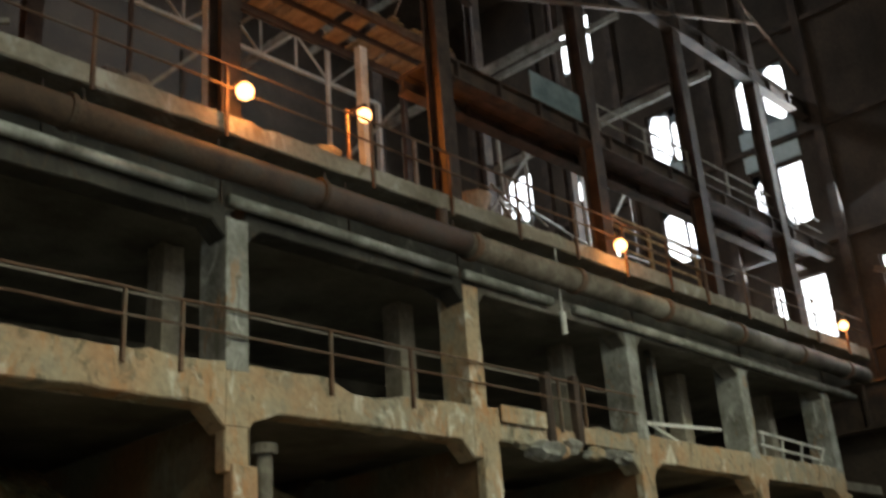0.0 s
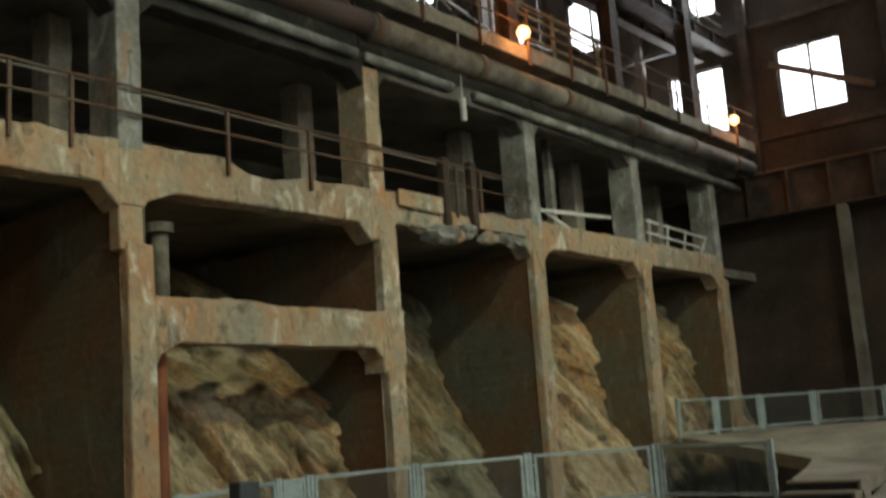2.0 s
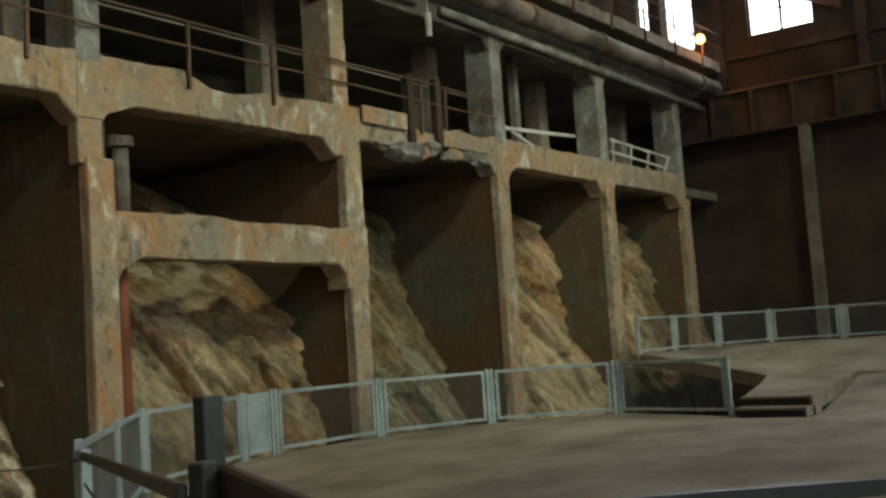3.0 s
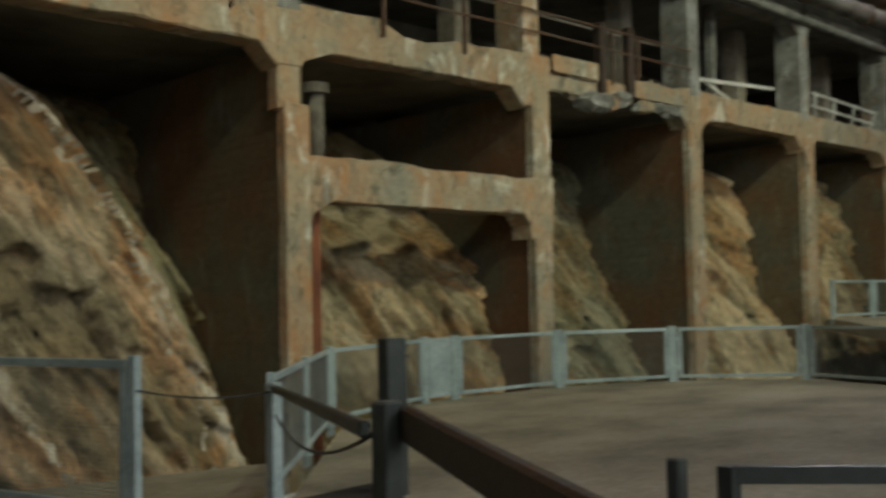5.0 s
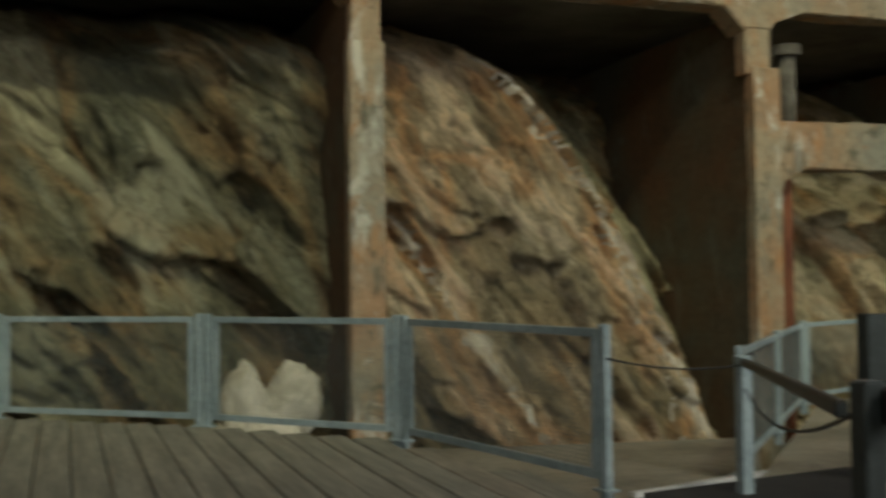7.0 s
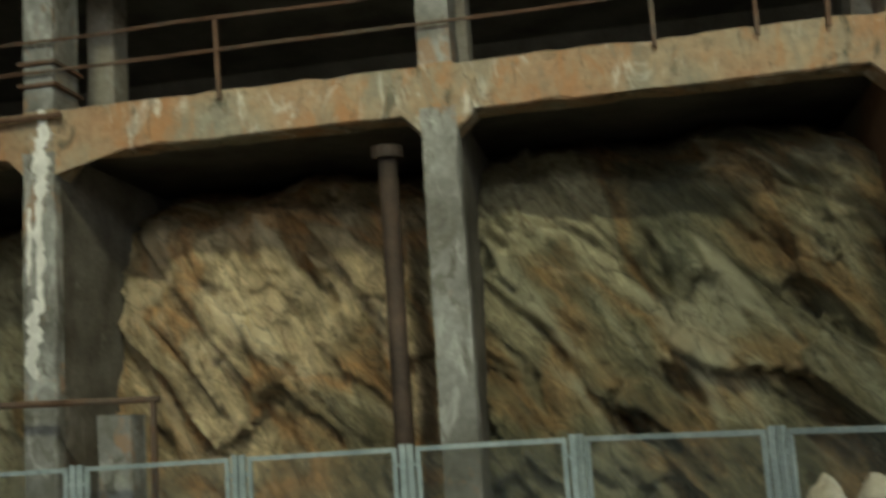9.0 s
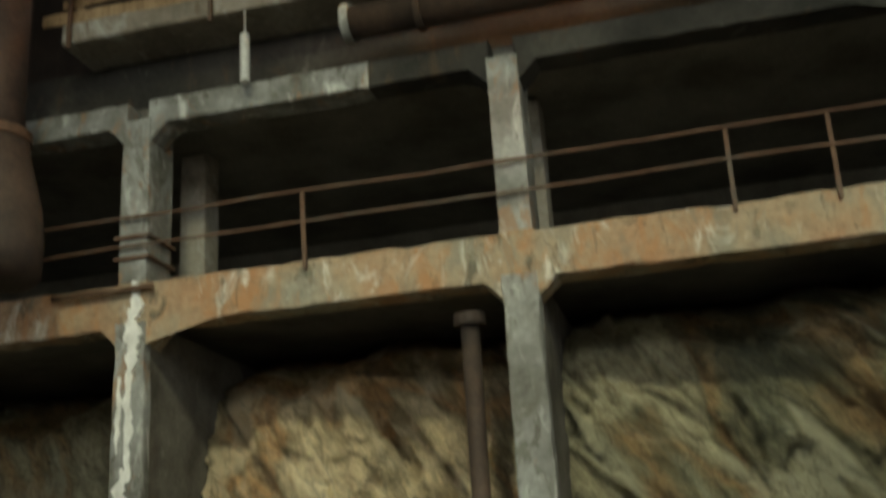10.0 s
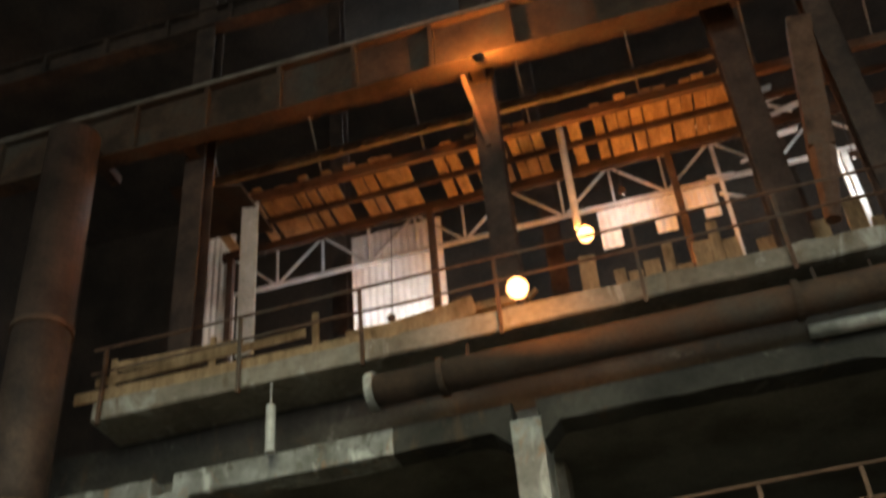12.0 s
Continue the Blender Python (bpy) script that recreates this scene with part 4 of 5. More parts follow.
# standpipes against the rock
for x, z0, z1, mat_, lab in ((10.75, 3.4, 5.0, PIPE_GREY, "grey standpipe with a flanged head"), (-3.0, -2.2, 5.05, DARK_STEEL, "dark standpipe with a flanged head"), (10.68, -2.2, 3.3, RED_RUST, "rust-red pipe beside the column")):
    sp = thing("standpipe", lab, "pipe")
    part("pipe", rod(bm_new(), (x, FY + 0.4, z0), (x, FY + 0.4, z1), 0.13 if z1 > 4 else 0.1, 14), mat_, sp, smooth=True)
    part("flange", rod(bm_new(), (x, FY + 0.4, z1 - 0.1), (x, FY + 0.4, z1 + 0.06), 0.22, 14), mat_, sp)

# ---- steel columns, girders ----


def steel_column(x, y, z0, z1, w=0.36, material=None):
    c = thing("steel_column", "tall sooty riveted steel column", "steel column", "columns of the upper hall")
    m = material or DARK_STEEL
    part("web", box(bm_new(), x - 0.03, x + 0.03, y - w / 2 + 0.03, y + w / 2 - 0.03, z0, z1), m, c)
    for s in (-1, 1):
        part("flange", box(bm_new(), x - w / 2, x + w / 2, y + s * (w / 2 - 0.015) - 0.015, y + s * (w / 2 - 0.015) + 0.015, z0, z1), m, c)
    part("base_plate", box(bm_new(), x - 0.32, x + 0.32, y - 0.32, y + 0.32, z0, z0 + 0.04), m, c)
    return c


steel_column(2.25, 14.3, 10.5, 31.5, 0.5)
for x, z1 in ((11.35, 16.2), (15.75, 15.8)):
    solid("white_post", box(bm_new(), x - 0.12, x + 0.12, 16.4, 16.6, 10.5, z1), PALE_STEEL, "white-painted steel post in the upper hall", "post", "white posts")
for x in CX[1:]:
    steel_column(x, 14.0, 10.5, 31.5, 0.42)
    steel_column(x, 22.0, 10.5, 31.5, 0.42)


def girder(name, label, x0, x1, y, z0, z1, w=0.35, material=None):
    m = material or RUST
    t = thing(name, label, "girder")
    part("web", box(bm_new(), x0, x1, y - 0.02, y + 0.02, z0 + 0.04, z1 - 0.04), m, t)
    part("top_flange", box(bm_new(), x0, x1, y - w / 2, y + w / 2, z1 - 0.04, z1), m, t)
    part("bottom_flange", box(bm_new(), x0, x1, y - w / 2, y + w / 2, z0, z0 + 0.04), m, t)
    x = x0 + 0.6
    while x < x1:
        part("stiffener", box(bm_new(), x - 0.04, x + 0.04, y - w / 2 + 0.02, y - 0.02, z0 + 0.04, z1 - 0.04), m, t)
        x += 1.5
    for x in CX[1:]:
        if x0 < x < x1 and y < 13.5:
            part("bracket", box(bm_new(), x - 0.12, x + 0.12, y, 13.8, z0 + 0.1, z1 - 0.1), m, t)
    return t


girder("crane_girder", "deep dark crane girder above the walkway", -14, 5.0, 13.2, 15.7, 16.9, material=DARK_RUST)
solid("crane_rail", rod(bm_new(), (-14, 13.1, 16.965), (5.0, 13.1, 16.965), 0.07, 10), EDGE_STEEL, "dusty pipe along the top of the crane girder", "pipe", smooth=True)
girder("roof_girder", "dark steel girder high under the roof", -14, 36, 13.9, 19.6, 20.2, material=DARK_STEEL)

# ---- timber platform on trusses in the upper hall ----
plat = thing("timber_platform", "high board platform on steel joists, lit orange from below", "platform")
x = -9.0
while x < 18.4:
    if random.random() > 0.13 and not 2.5 < x < 5.6:
        skew, rise = random.uniform(-0.06, 0.06), random.uniform(0.0, 0.05)
        part("board", bar(bm_new(), (x + 0.1, 15.9 + random.uniform(-0.15, 0.1), 16.525 + rise), (x + 0.1 + skew, 17.7 + random.uniform(-0.1, 0.2), 16.525), random.uniform(0.19, 0.27), 0.04), OLD_WOOD, plat)
    x += 0.26
for y in (15.95, 17.6):
    part("joist", box(bm_new(), -9.2, 18.6, y - 0.06, y + 0.06, 16.28, 16.495), RUST if y < 17 else DARK_STEEL, plat)
part("joist", box(bm_new(), -9.2, 18.6, 16.75, 16.82, 16.36, 16.495), DARK_STEEL, plat)

part("fascia", box(bm_new(), -9.2, 2.6, 15.6, 15.68, 16.72, 16.95), EDGE_STEEL, plat, "dusty grey edge beam")
for k in range(24):
    x = -9.0 + 0.48 * k
    part("cleat", box(bm_new(), x, x + 0.06, 15.56, 15.6, 16.74, 16.9), EDGE_STEEL, plat)
for x in (-9.0, -4.3, 0.9, 6.6, 12.4, 18.3):
    part("post", box(bm_new(), x - 0.07, x + 0.07, 17.53, 17.67, 10.5, 16.28), DARK_STEEL, plat)


def truss(name, label, x0, x1, y, z0, z1, bay, material):
    t = thing(name, label, "truss")
    for z in (z0, z1):
        part("chord", bar(bm_new(), (x0, y, z), (x1, y, z), 0.09, 0.09), material, t)
    k, x = 0, x0
    while x + bay <= x1 + 0.01:
        part("strut", bar(bm_new(), (x, y, z0 if k % 2 else z1), (x + bay, y, z1 if k % 2 else z0), 0.05, 0.05), material, t)
        part("post", bar(bm_new(), (x, y, z0), (x, y, z1), 0.05, 0.05), material, t)
        x += bay
        k += 1
    for x in (x0, (x0 + x1) / 2, x1):
        part("leg", bar(bm_new(), (x, y, 10.5), (x, y, z0), 0.12, 0.12), material, t)
    return t


truss("platform_truss", "pale-painted steel lattice truss", -9.6, 18.6, 18.9, 16.3, 17.4, 1.15, PALE_STEEL)


cladding = thing("sheet_cladding", "white corrugated sheets fixed to the lattice trusses, some torn short", "cladding")


def sheet(x0, x1, y, z0, z1):
    bm = bmesh.new()
    n = int((x1 - x0) / 0.04)
    rows = [[bm.verts.new((x0 + (x1 - x0) * i / n, y + 0.012 * math.sin(i * 1.57) + d, z)) for i in range(n + 1)] for d, z in ((0, z0), (0, z1), (0.01, z1), (0.01, z0))]
    for a, b in zip(rows, rows[1:] + rows[:1]):
        for i in range(n):
            bm.faces.new((a[i], a[i + 1], b[i + 1], b[i]))
    return part("sheet", bm, WHITE_SHEET, cladding)


sheet(-6.6, -4.4, 18.96, 14.6, 17.2)
sheet(-0.85, 1.75, 18.96, 15.7, 16.25)
sheet(-0.85, -0.4, 18.96, 15.2, 15.7)
sheet(0.35, 0.8, 18.96, 15.3, 15.7)
sheet(1.4, 1.75, 18.96, 15.4, 15.7)
sheet(-10.4, -9.6, 18.96, 15.0, 18.6)

siding = thing("walkway_boards", "rough olive boards behind the walkway railing", "boards")
for k, z in enumerate((10.55, 10.8, 11.05)):
    part("board", bar(bm_new(), (-9.6 + 0.35 * k, 13.45 + 0.02 * k, z + 0.1), (-4.4 - 1.1 * k, 13.45, z + (0.02, 0.14, -0.02)[k]), 0.035, (0.21, 0.15, 0.18)[k], 0.006), OLD_WOOD, siding)
for x in (-9.0, -7.2, -5.4):
    part("batten", box(bm_new(), x, x + 0.1, 13.47, 13.52, 10.5, 11.3), OLD_WOOD, siding)
fence = thing("board_hoarding", "rough vertical boards standing behind the walkway railing", "hoarding")
x = -1.15
while x < 3.6:
    w = random.uniform(0.17, 0.3)
    if random.random() > 0.12:
        part("board", bar(bm_new(), (x + w / 2, 14.7, 10.5), (x + w / 2 + random.uniform(-0.05, 0.05), 14.75, 10.5 + random.uniform(0.95, 1.75)), w, 0.04), OLD_WOOD, fence)
    x += w + 0.03
for z in (10.75, 11.3):
    part("batten", box(bm_new(), -1.2, 3.7, 14.79, 14.84, z, z + 0.09), OLD_WOOD, fence)
crate = thing("plank_stack", "low stack of long weathered planks on the walkway", "planks")
for k in range(9):
    x0 = -5.5 + 0.25 * random.random() + 0.2 * (k // 3)
    part("plank", box(bm_new(), x0, x0 + random.uniform(2.2, 2.9), 13.7 + 0.3 * (k % 3), 13.96 + 0.3 * (k % 3), 10.5 + 0.16 * (k // 3), 10.645 + 0.16 * (k // 3), 0.01), OLD_WOOD, crate)
tilted = thing("tilted_board", "wide grey board leaning against the plank stack", "board")
part("board", bar(bm_new(), (-4.4, 13.55, 10.62), (-2.75, 13.6, 10.86), 0.04, 0.34, 0.008), OLD_WOOD, tilted)
hut = thing("sheet_hood", "sloping sheet-metal hood beside the big duct", "hood")
part("side", box(bm_new(), -7.6, -7.25, 15.2, 15.24, 12.0, 15.6), PALE_STEEL, hut, "pale grey side sheet")
part("slope", bar(bm_new(), (-8.9, 15.3, 15.9), (-7.3, 15.3, 15.5), 1.6, 0.05), DARK_RUST, hut)
part("leg", box(bm_new(), -7.5, -7.38, 15.26, 15.38, 10.5, 12.0), DARK_STEEL, hut)

# ---- lamps ----


def sodium_lamp(x, y, z, watts, back=0.0):
    t = thing("sodium_lamp", "glowing orange sodium lamp on a pole bracket", "lamp", "sodium lamps", at=(0, 0, 0))
    bm = bm_new()
    bmesh.ops.create_uvsphere(bm, u_segments=16, v_segments=10, radius=0.16, matrix=Matrix.Translation((x, y, z)))
    globe = part("globe", bm, LAMP_GLASS, t, "glowing lamp glass", smooth=True)
    globe.visible_shadow = False
    part("socket", rod(bm_new(), (x, y, z + 0.1), (x, y, z + 0.26), 0.06, 12), DARK_STEEL, t)
    part("bracket", bar(bm_new(), (x, y, z + 0.24), (x, y + 0.5 + back, z + 0.3), 0.04, 0.04), DARK_STEEL, t)
    point_lamp("sodium_light", (x, y, z), watts, SODIUM, 0.11)
    return t


sodium_lamp(9.7, 13.05, 10.84, 110)
sodium_lamp(20.83, 13.1, 10.66, 90)
sodium_lamp(-1.88, 12.55, 10.24, 55, 0.3)
shaded = thing("girder_lamp", "small up-facing sodium lamp above an added dark dish", "lamp")
# the dish is added to hide the lamp from below
part("dish", rod(bm_new(), (-2.0, 12.75, 15.2), (-2.0, 12.75, 15.32), 0.05, 14, 0.12), DARK_STEEL, shaded)
part("arm", bar(bm_new(), (-2.0, 12.75, 15.22), (-2.0, 13.1, 15.7), 0.04, 0.04), DARK_STEEL, shaded)
point_lamp("sodium_light", (-2.0, 12.75, 15.42), 260, SODIUM, 0.05)
sodium_lamp(14.15, 14.8, 12.66, 220)
solid("lamp_pole", rod(bm_new(), (14.1, 15.3, 10.5), (14.1, 15.3, 13.0), 0.05, 10), RUST, "rusty pole that carries a sodium lamp", "pole")
sodium_lamp(-1.0, 16.2, 13.65, 660)
solid("lamp_pole", rod(bm_new(), (-1.12, 16.3, 13.9), (-1.12, 16.3, 16.5), 0.075, 10), PALE_STEEL, "pale pole that carries a sodium lamp", "pole")
sodium_lamp(33.6, 13.2, 10.9, 70)


# big duct at the left end
duct = thing("big_duct", "large rusty duct with a bent lower nozzle", "duct")
part("pipe", tube([(-9.76, 12.5, 15.8), (-9.7, 12.5, 8.7), (-9.66, 12.5, 8.2)], 0.47, 24), DARK_STEEL, duct, smooth=True)
part("bend", tube([(-9.66, 12.5, 8.25), (-9.58, 12.48, 7.8), (-9.4, 12.42, 7.3), (-9.22, 12.32, 6.85), (-9.1, 12.2, 6.4), (-9.05, 12.1, 5.95)], 0.52, 24), DARK_STEEL, duct, "rusty bent nozzle", smooth=True)
part("collar", rod(bm_new(), (-9.67, 12.5, 8.15), (-9.67, 12.5, 8.3), 0.58, 24), RUST, duct)
part("collar", rod(bm_new(), (-9.72, 12.5, 11.4), (-9.72, 12.5, 11.5), 0.51, 24), RUST, duct)
part("support", box(bm_new(), -9.8, -9.6, 12.5, 13.9, 15.75, 15.95), DARK_STEEL, duct)
chute = thing("steel_chute", "rusty steel chute lit by a sodium lamp", "chute")
part("body", bar(bm_new(), (3.35, 13.6, 15.0), (2.95, 13.6, 12.2), 0.4, 0.4), RUST, chute)
part("spout", rod(bm_new(), (2.95, 13.6, 12.2), (2.75, 13.6, 10.9), 0.22, 12, 0.12), RUST, chute)
for a, b in (((17.2, 13.8, 16.6), (33.0, 13.8, 22.5)), ((30.5, 13.8, 23.5), (36.0, 13.8, 21.5))):
    solid("wind_brace", bar(bm_new(), a, b, 0.1, 0.1), RUST, "rusty diagonal wind brace", "brace", "wind braces")
girder("walkway_girder", "dark girder between the steel columns", 15.7, 35.8, 14.0, 13.9, 14.4, material=DARK_STEEL)
solid("dirty_sheet", box(bm_new(), 19.2, 21.28, 14.0, 14.03, 14.4, 15.35), DIRTY_GLASS, "grimy grey sheet between steel columns", "panel")
side = thing("side_railing", "stack of old pale rails beside the walkway", "railing")
for z in (10.9, 11.2, 11.5, 11.8, 12.1, 12.4):
    part("rail", bar(bm_new(), (21.9, 14.4, z), (27.1, 14.4, z - 0.05), 0.05, 0.06), OLD_WOOD, side)
for x in (22.0, 24.5, 27.0):
    part("post", box(bm_new(), x - 0.05, x + 0.05, 14.44, 14.52, 10.5, 12.5), OLD_WOOD, side)
# floodlights opposite the rock
for x, y, z, watts, goal in FLOODS:
    t = thing("floodlight", "large floodlight hung from the roof on a rod", "floodlight", "hall floodlights")
    part("housing", rod(bm_new(), (x, y - 0.75, z + 0.65), (x, y - 0.35, z + 0.3), 0.2, 16, 0.5), DARK_STEEL, t)
    part("rod", rod(bm_new(), (x, y - 0.75, z + 0.6), (x, y - 0.75, 32), 0.03, 8), DARK_STEEL, t)

# white lamps in the upper hall; all but the first are added fill
for x, y, z, watts in ((-0.18, 17.8, 15.7, 38), (-5.2, 17.3, 13.5, 300), (4.4, 17.8, 15.2, 90)):
    t = thing("bare_lamp", "small bare white lamp under the platform, real or added as fill", "lamp", "white work lamps")
    bm = bm_new()
    bmesh.ops.create_uvsphere(bm, u_segments=12, v_segments=8, radius=0.045, matrix=Matrix.Translation((x, y, z)))
    bulb = part("bulb", bm, WHITE_LAMP, t, "glowing white bulb", smooth=True)
    bulb.visible_shadow = False
    part("flex", rod(bm_new(), (x, y, z + 0.04), (x, 17.62, 16.3), 0.012, 6), CABLE, t)
    work = new("bare_lamp_light", bpy.data.lights.new("bare_lamp_light", "SPOT"))
    work.data.energy, work.data.color, work.data.shadow_soft_size = watts, (0.93, 0.97, 1.0), 0.045
    work.data.spot_size, work.data.spot_blend = radians(150), 0.6
    work.matrix_world = look((x, y, z), (x - 0.6, y + 1.0, z + 0.05))
    part("reflector", rod(bm_new(), (x, y - 0.09, z), (x, y - 0.05, z), 0.09, 12), DARK_STEEL, t)

# railing and boards along the upper girder
rail = thing("girder_railing", "pale railing along the girder walk", "railing")
for x in (22.1, 24.4, 26.7, 29.0, 31.3, 33.6):
    part("post", box(bm_new(), x - 0.03, x + 0.03, 14.02, 14.08, 14.4, 15.4), EDGE_STEEL, rail)
for z in (15.4, 14.95):
    part("rail", tube([(21.8, 14.05, z), (35.6, 14.05, z)], 0.03), EDGE_STEEL, rail)
solid("girder_walk", box(bm_new(), 15.7, 35.8, 14.1, 15.2, 14.3, 14.395), DARK_STEEL, "sooty plate walk on the upper girder", "walkway")
girder("inner_girder", "dark girder carrying the board walk", 15.7, 35.8, 15.1, 13.9, 14.29, material=DARK_STEEL)

# framing and pale sheets on the end wall
frame_end = thing("wall_framing", "sooty steel posts and girts on the end wall", "steel framing", kind="structure")
for y in (8.6, 13.4, 17.5, 21.65, 25.85, 30.0):
    part("post", box(bm_new(), 35.72, 35.995, y - 0.16, y + 0.16, 9.3, 31.9), DARK_STEEL, frame_end)
for z in (10.6, 14.7, 19.1, 23.6):
    for ya, yb in ((-14, 8.44), (8.76, 13.24), (13.56, 17.34), (17.66, 21.49), (21.81, 25.69), (26.01, 29.84)):
        part("girt", box(bm_new(), 35.8, 35.99, ya, yb, z - 0.1, z + 0.1), DARK_STEEL, frame_end)
for y0, y1, z0, z1 in ((18.45, 20.65, 18.3, 18.95), (18.45, 20.65, 19.25, 19.95), (14.3, 16.55, 18.3, 18.95), (14.3, 16.55, 19.25, 19.95)):
    solid("pale_sheet", box(bm_new(), 35.9, 35.995, y0, y1, z0, z1), PALE_BLUE, "pale blue-grey sheet between the windows", "panel", "pale sheets of the end wall")
solid("window_brace", bar(bm_new(), (35.85, 12.6, 13.2), (35.85, 9.2, 11.6), 0.1, 0.22), RUST, "rusty diagonal brace across a window", "brace")
# old machinery on the walkway
for k, (x, y, w, d, h) in enumerate(((6.2, 14.6, 1.6, 0.8, 0.8), (7.9, 14.7, 0.9, 0.7, 1.1), (11.7, 14.9, 1.3, 0.8, 0.6), (17.6, 15.2, 2.2, 1.0, 1.3), (19.9, 15.3, 1.2, 0.9, 0.9))):
    t = thing("old_machine", "rusted disused machine on the walkway", "machine", "old machines", at=(0, 0, 0))
    part("bed", box(bm_new(), x, x + w, y, y + d, 10.5, 10.5 + h * 0.45, 0.03), RUST, t)
    part("housing", box(bm_new(), x + w * 0.15, x + w * 0.7, y + 0.1, y + d - 0.1, 10.5 + h * 0.45, 10.5 + h, 0.06), DARK_STEEL, t)
    part("wheel", rod(bm_new(), (x + w * 0.8, y - 0.02, 10.5 + h * 0.6), (x + w * 0.8, y + 0.12, 10.5 + h * 0.6), h * 0.35, 18), PIPE_GREY, t)
    part("shaft", rod(bm_new(), (x + w * 0.8, y + 0.1, 10.5 + h * 0.6), (x + w * 0.8, y + d, 10.5 + h * 0.6), 0.05, 10), PALE_STEEL, t)

# pale scaffold and scrap at the platform's end
scrap = thing("scrap_scaffold", "tangle of pale steel bars at the platform's end", "scaffold")
for x in (1.9, 3.1, 4.3):
    part("upright", bar(bm_new(), (x, 18.6, 10.5), (x + random.uniform(-0.1, 0.1), 18.6, 18.4), 0.08, 0.08), PALE_STEEL, scrap)
for k in range(16):
    x, z = random.uniform(1.6, 3.6), random.uniform(15.6, 18.3)
    dx, dz = random.uniform(0.5, 1.3), random.uniform(-0.5, 0.5)
    part("bar", bar(bm_new(), (x, 18.55 + random.uniform(-0.05, 0.05), z), (x + dx, 18.62, z + dz), random.choice((0.05, 0.08, 0.16)), 0.05), PALE_STEEL, scrap)
solid("girder_strut", bar(bm_new(), (-2.5, 13.4, 16.0), (-2.2, 13.78, 14.2), 0.09, 0.09), RUST, "rusty strut under the crane girder", "strut")
# second layer of beams over the timber platform
for y, z in ((15.2, 17.6),):
    girder("platform_girder", "sooty girder above the timber platform", -9.2, 18.6, y, z, z + 0.35, 0.2, DARK_STEEL)
hang = thing("platform_hangers", "thin steel hangers over the platform", "hangers")
for k in range(12):
    x = -8.4 + k * 2.25
    part("hanger", rod(bm_new(), (x, 15.95, 16.5), (x, 15.2, 17.6), 0.02, 6), EDGE_STEEL, hang)

# pale scrap seen against the end windows
truss("far_truss", "pale-painted lattice truss deep in the hall", 19.0, 30.0, 19.6, 13.2, 14.3, 1.1, PALE_STEEL)
sheet(19.6, 21.6, 19.54, 11.9, 13.3)
heap = thing("pipe_tangle", "tangle of dusty pipes and bars in the upper hall", "pipework")
for x in (18.6, 22.4, 26.2, 29.8):
    part("upright", bar(bm_new(), (x, 17.6, 10.5), (x, 17.6, 14.6), 0.09, 0.09), EDGE_STEEL, heap)
for k in range(26):
    x, z = random.uniform(18, 29), random.uniform(11.0, 14.3)
    dx, dz = random.uniform(0.8, 2.6), random.uniform(-0.9, 0.9)
    part("bar", bar(bm_new(), (x, 17.55, z), (x + dx, 17.65, z + dz), random.choice((0.05, 0.07, 0.14)), 0.06), random.choice((PALE_STEEL, EDGE_STEEL, EDGE_STEEL)), heap)

# old plant and scrap left on the upper floor
PLANT = node_material("dusty_plant_paint", [(0.10, 0.085, 0.065), (0.20, 0.185, 0.155), (0.30, 0.285, 0.25)], 0.8, 0.1, scale=1.6, bump=0.4, fine=12)
luck = random.Random(41)


def old_machine(x, y, w, h):
    t = thing("old_machine", "dusty grey idle machine on a steel frame", "machine", "idle machines of the upper floor")
    part("base", box(bm_new(), x, x + w, y, y + 0.9, 10.5, 10.75, 0.03), PLANT, t)
    for dx in (0.06, w - 0.06):
        for dy in (0.08, 0.82):
            part("leg", box(bm_new(), x + dx - 0.06, x + dx + 0.06, y + dy - 0.06, y + dy + 0.06, 10.75, 10.5 + h * 0.6), DARK_STEEL, t)
    part("drum", rod(bm_new(), (x - 0.1, y + 0.45, 10.5 + h * 0.6), (x + w + 0.1, y + 0.45, 10.5 + h * 0.6), 0.36, 18), PLANT, t, smooth=True)
    part("hopper", rod(bm_new(), (x + w / 2, y + 0.45, 10.5 + h * 0.72), (x + w / 2, y + 0.45, 10.5 + h), 0.25, 10, 0.5), PLANT, t)
    part("flywheel", rod(bm_new(), (x + w + 0.12, y + 0.45, 10.5 + h * 0.6), (x + w + 0.2, y + 0.45, 10.5 + h * 0.6), 0.55, 20), RUST, t)
    return t


for x, y, w, h in ((14.0, 16.4, 1.3, 2.2), (18.2, 15.6, 1.6, 2.0), (24.0, 17.6, 1.8, 2.6), (29.0, 16.6, 1.5, 2.2)):
    old_machine(x, y, w, h)


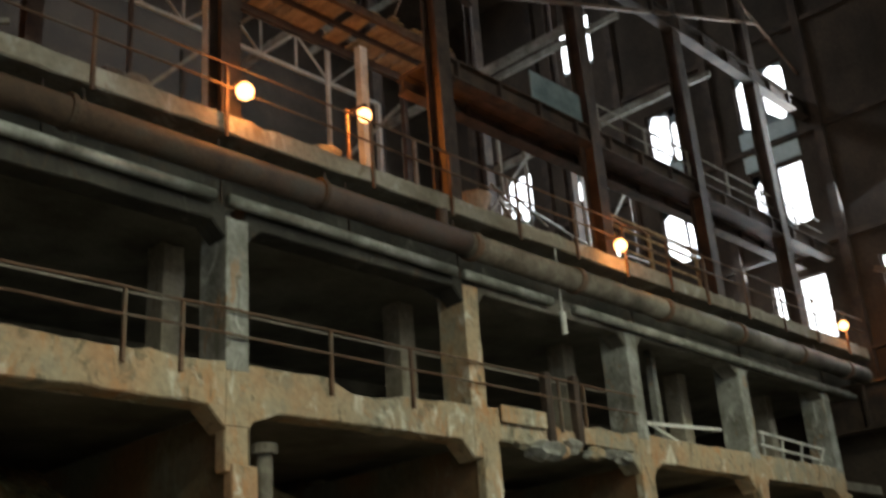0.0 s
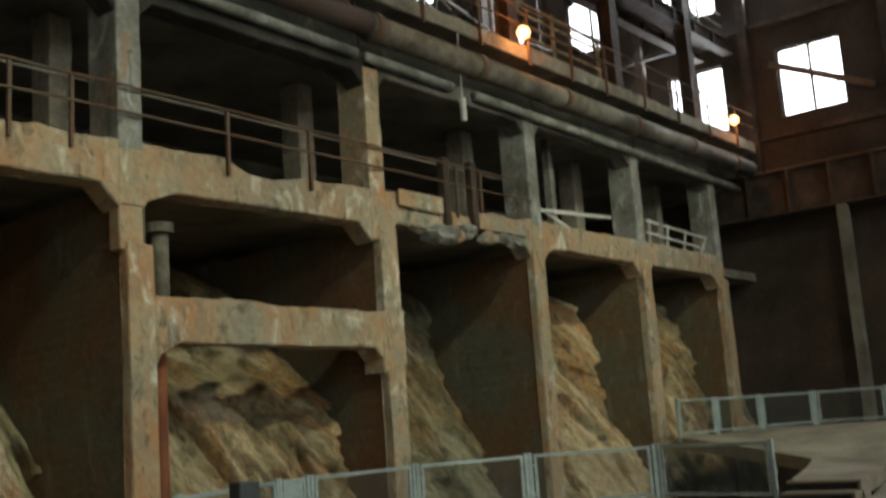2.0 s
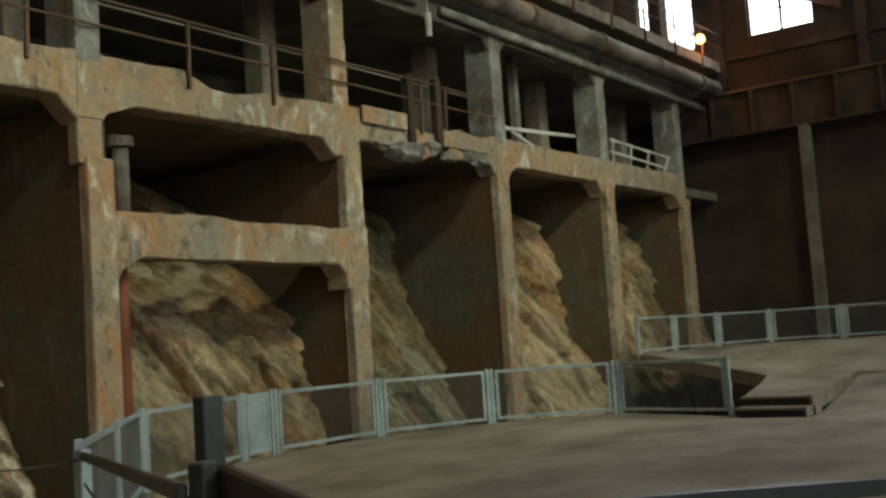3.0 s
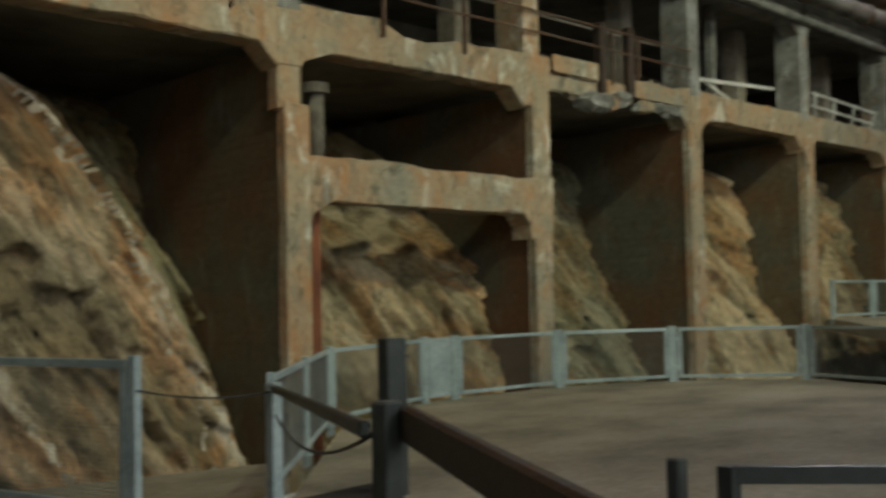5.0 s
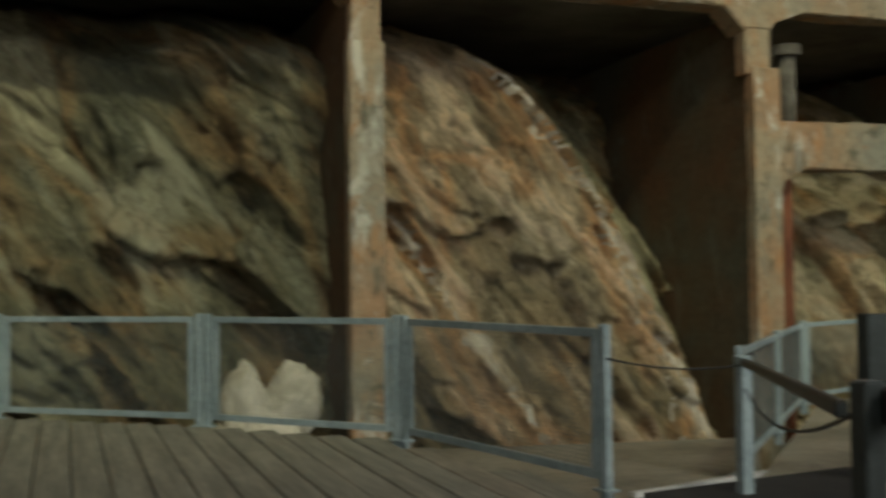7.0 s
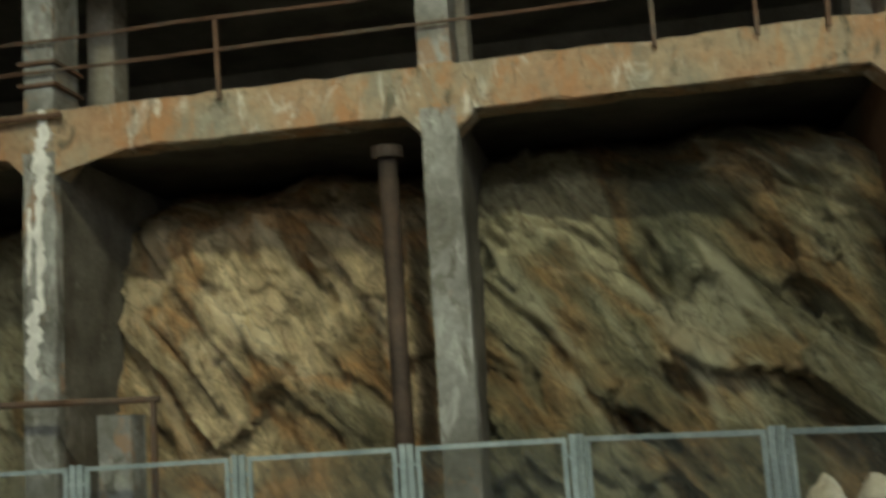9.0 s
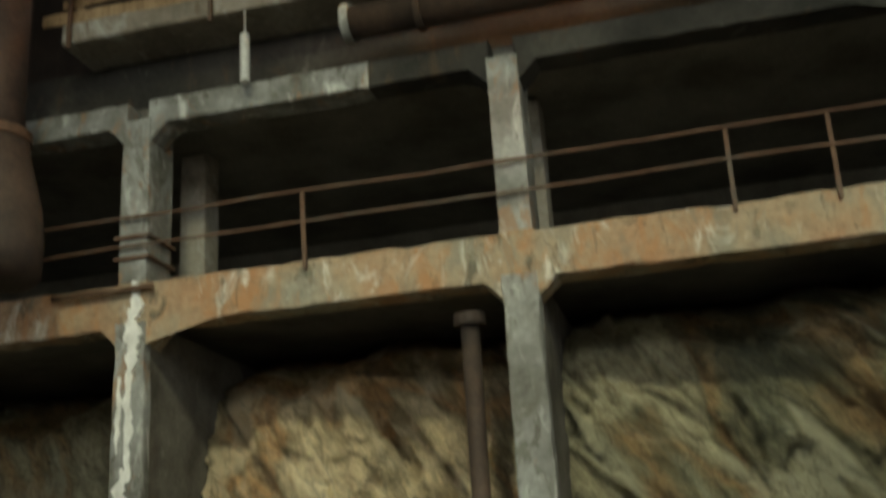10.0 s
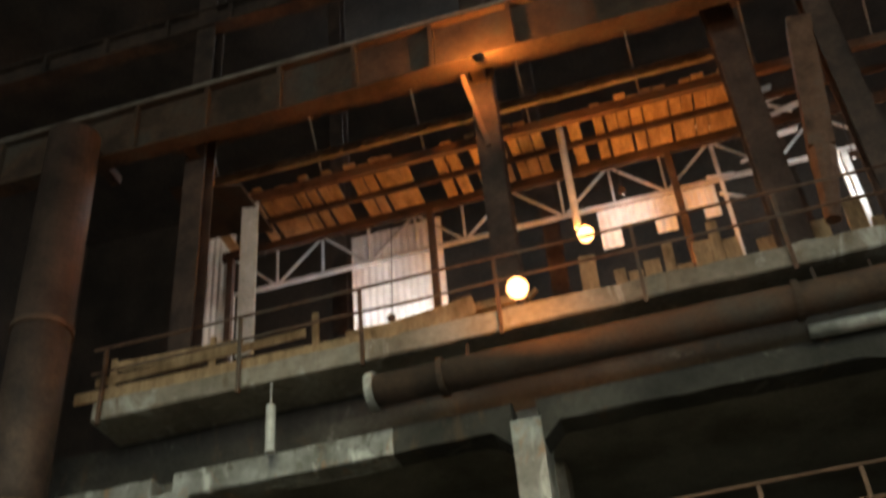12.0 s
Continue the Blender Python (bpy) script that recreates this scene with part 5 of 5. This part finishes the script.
def scrap_pile(x, y, count, spread, label):
    t = thing("scrap_pile", label, "scrap", "scrap piles of the upper floor")
    for k in range(count):
        a = Vector((x + luck.uniform(-spread, spread), y + luck.uniform(-0.4, 0.4), 10.55 + 0.02 * k))
        b = a + Vector((luck.uniform(-1.8, 1.8), luck.uniform(-0.5, 0.5), luck.choice((0.05, 0.1, 0.2, 0.3, 0.5))))
        part("bar", bar(bm_new(), a, b, luck.choice((0.05, 0.08, 0.2)), luck.choice((0.05, 0.08, 0.12))), luck.choice((PLANT, PALE_STEEL, OLD_WOOD, RUST)), t)
    return t


scrap_pile(12.6, 15.0, 14, 1.4, "heap of old boards and steel bars")
scrap_pile(17.6, 14.9, 18, 1.8, "heap of pale boards and rusty bars")
scrap_pile(23.6, 15.6, 16, 1.8, "heap of pale boards and rusty bars")
scrap_pile(29.5, 14.9, 12, 1.8, "heap of old boards and steel bars")
for x in (-4.2, -2.0, 0.6, 3.4):
    scrap_pile(x, 14.7, 11, 1.2, "heap of old boards and steel bars")
# light framing between the steel columns
for k, (x0, x1) in enumerate(zip(CX[4:-1], CX[5:])):
    t = thing("column_bracing", "thin sooty steel struts braced between the columns", "bracing", "bracing of the upper hall")
    part("strut", bar(bm_new(), (x0 + 0.2, 18.4, 12.8 + 0.3 * (k % 2)), (x1 - 0.2, 18.4, 12.9), 0.1, 0.14), PLANT, t)
    part("strut", bar(bm_new(), (x0 + 0.2, 18.4, 17.6), (x1 - 0.2, 18.4, 17.5), 0.1, 0.16), PLANT, t)
    part("diagonal", bar(bm_new(), (x0 + 0.3, 18.35, 13.0), (x1 - 1.4, 18.35, 17.4), 0.07, 0.09), PLANT, t)
    for j in range(4):
        x = x0 + 0.7 + j * 1.3 + luck.uniform(-0.3, 0.3)
        part("post", box(bm_new(), x, x + 0.09, 18.45, 18.54, 10.5, luck.choice((13.0, 15.2, 17.6))), luck.choice((PLANT, DARK_STEEL, PALE_STEEL)), t)
    part("cross_beam", bar(bm_new(), (x0 + 0.3, 14.3, 17.9), (x0 + 0.3, 21.8, 17.9), 0.16, 0.24), PLANT, t)
    part("cross_beam", bar(bm_new(), (x0 + 2.9, 14.3, 19.4), (x0 + 2.9, 21.8, 19.4), 0.12, 0.2), PLANT, t)
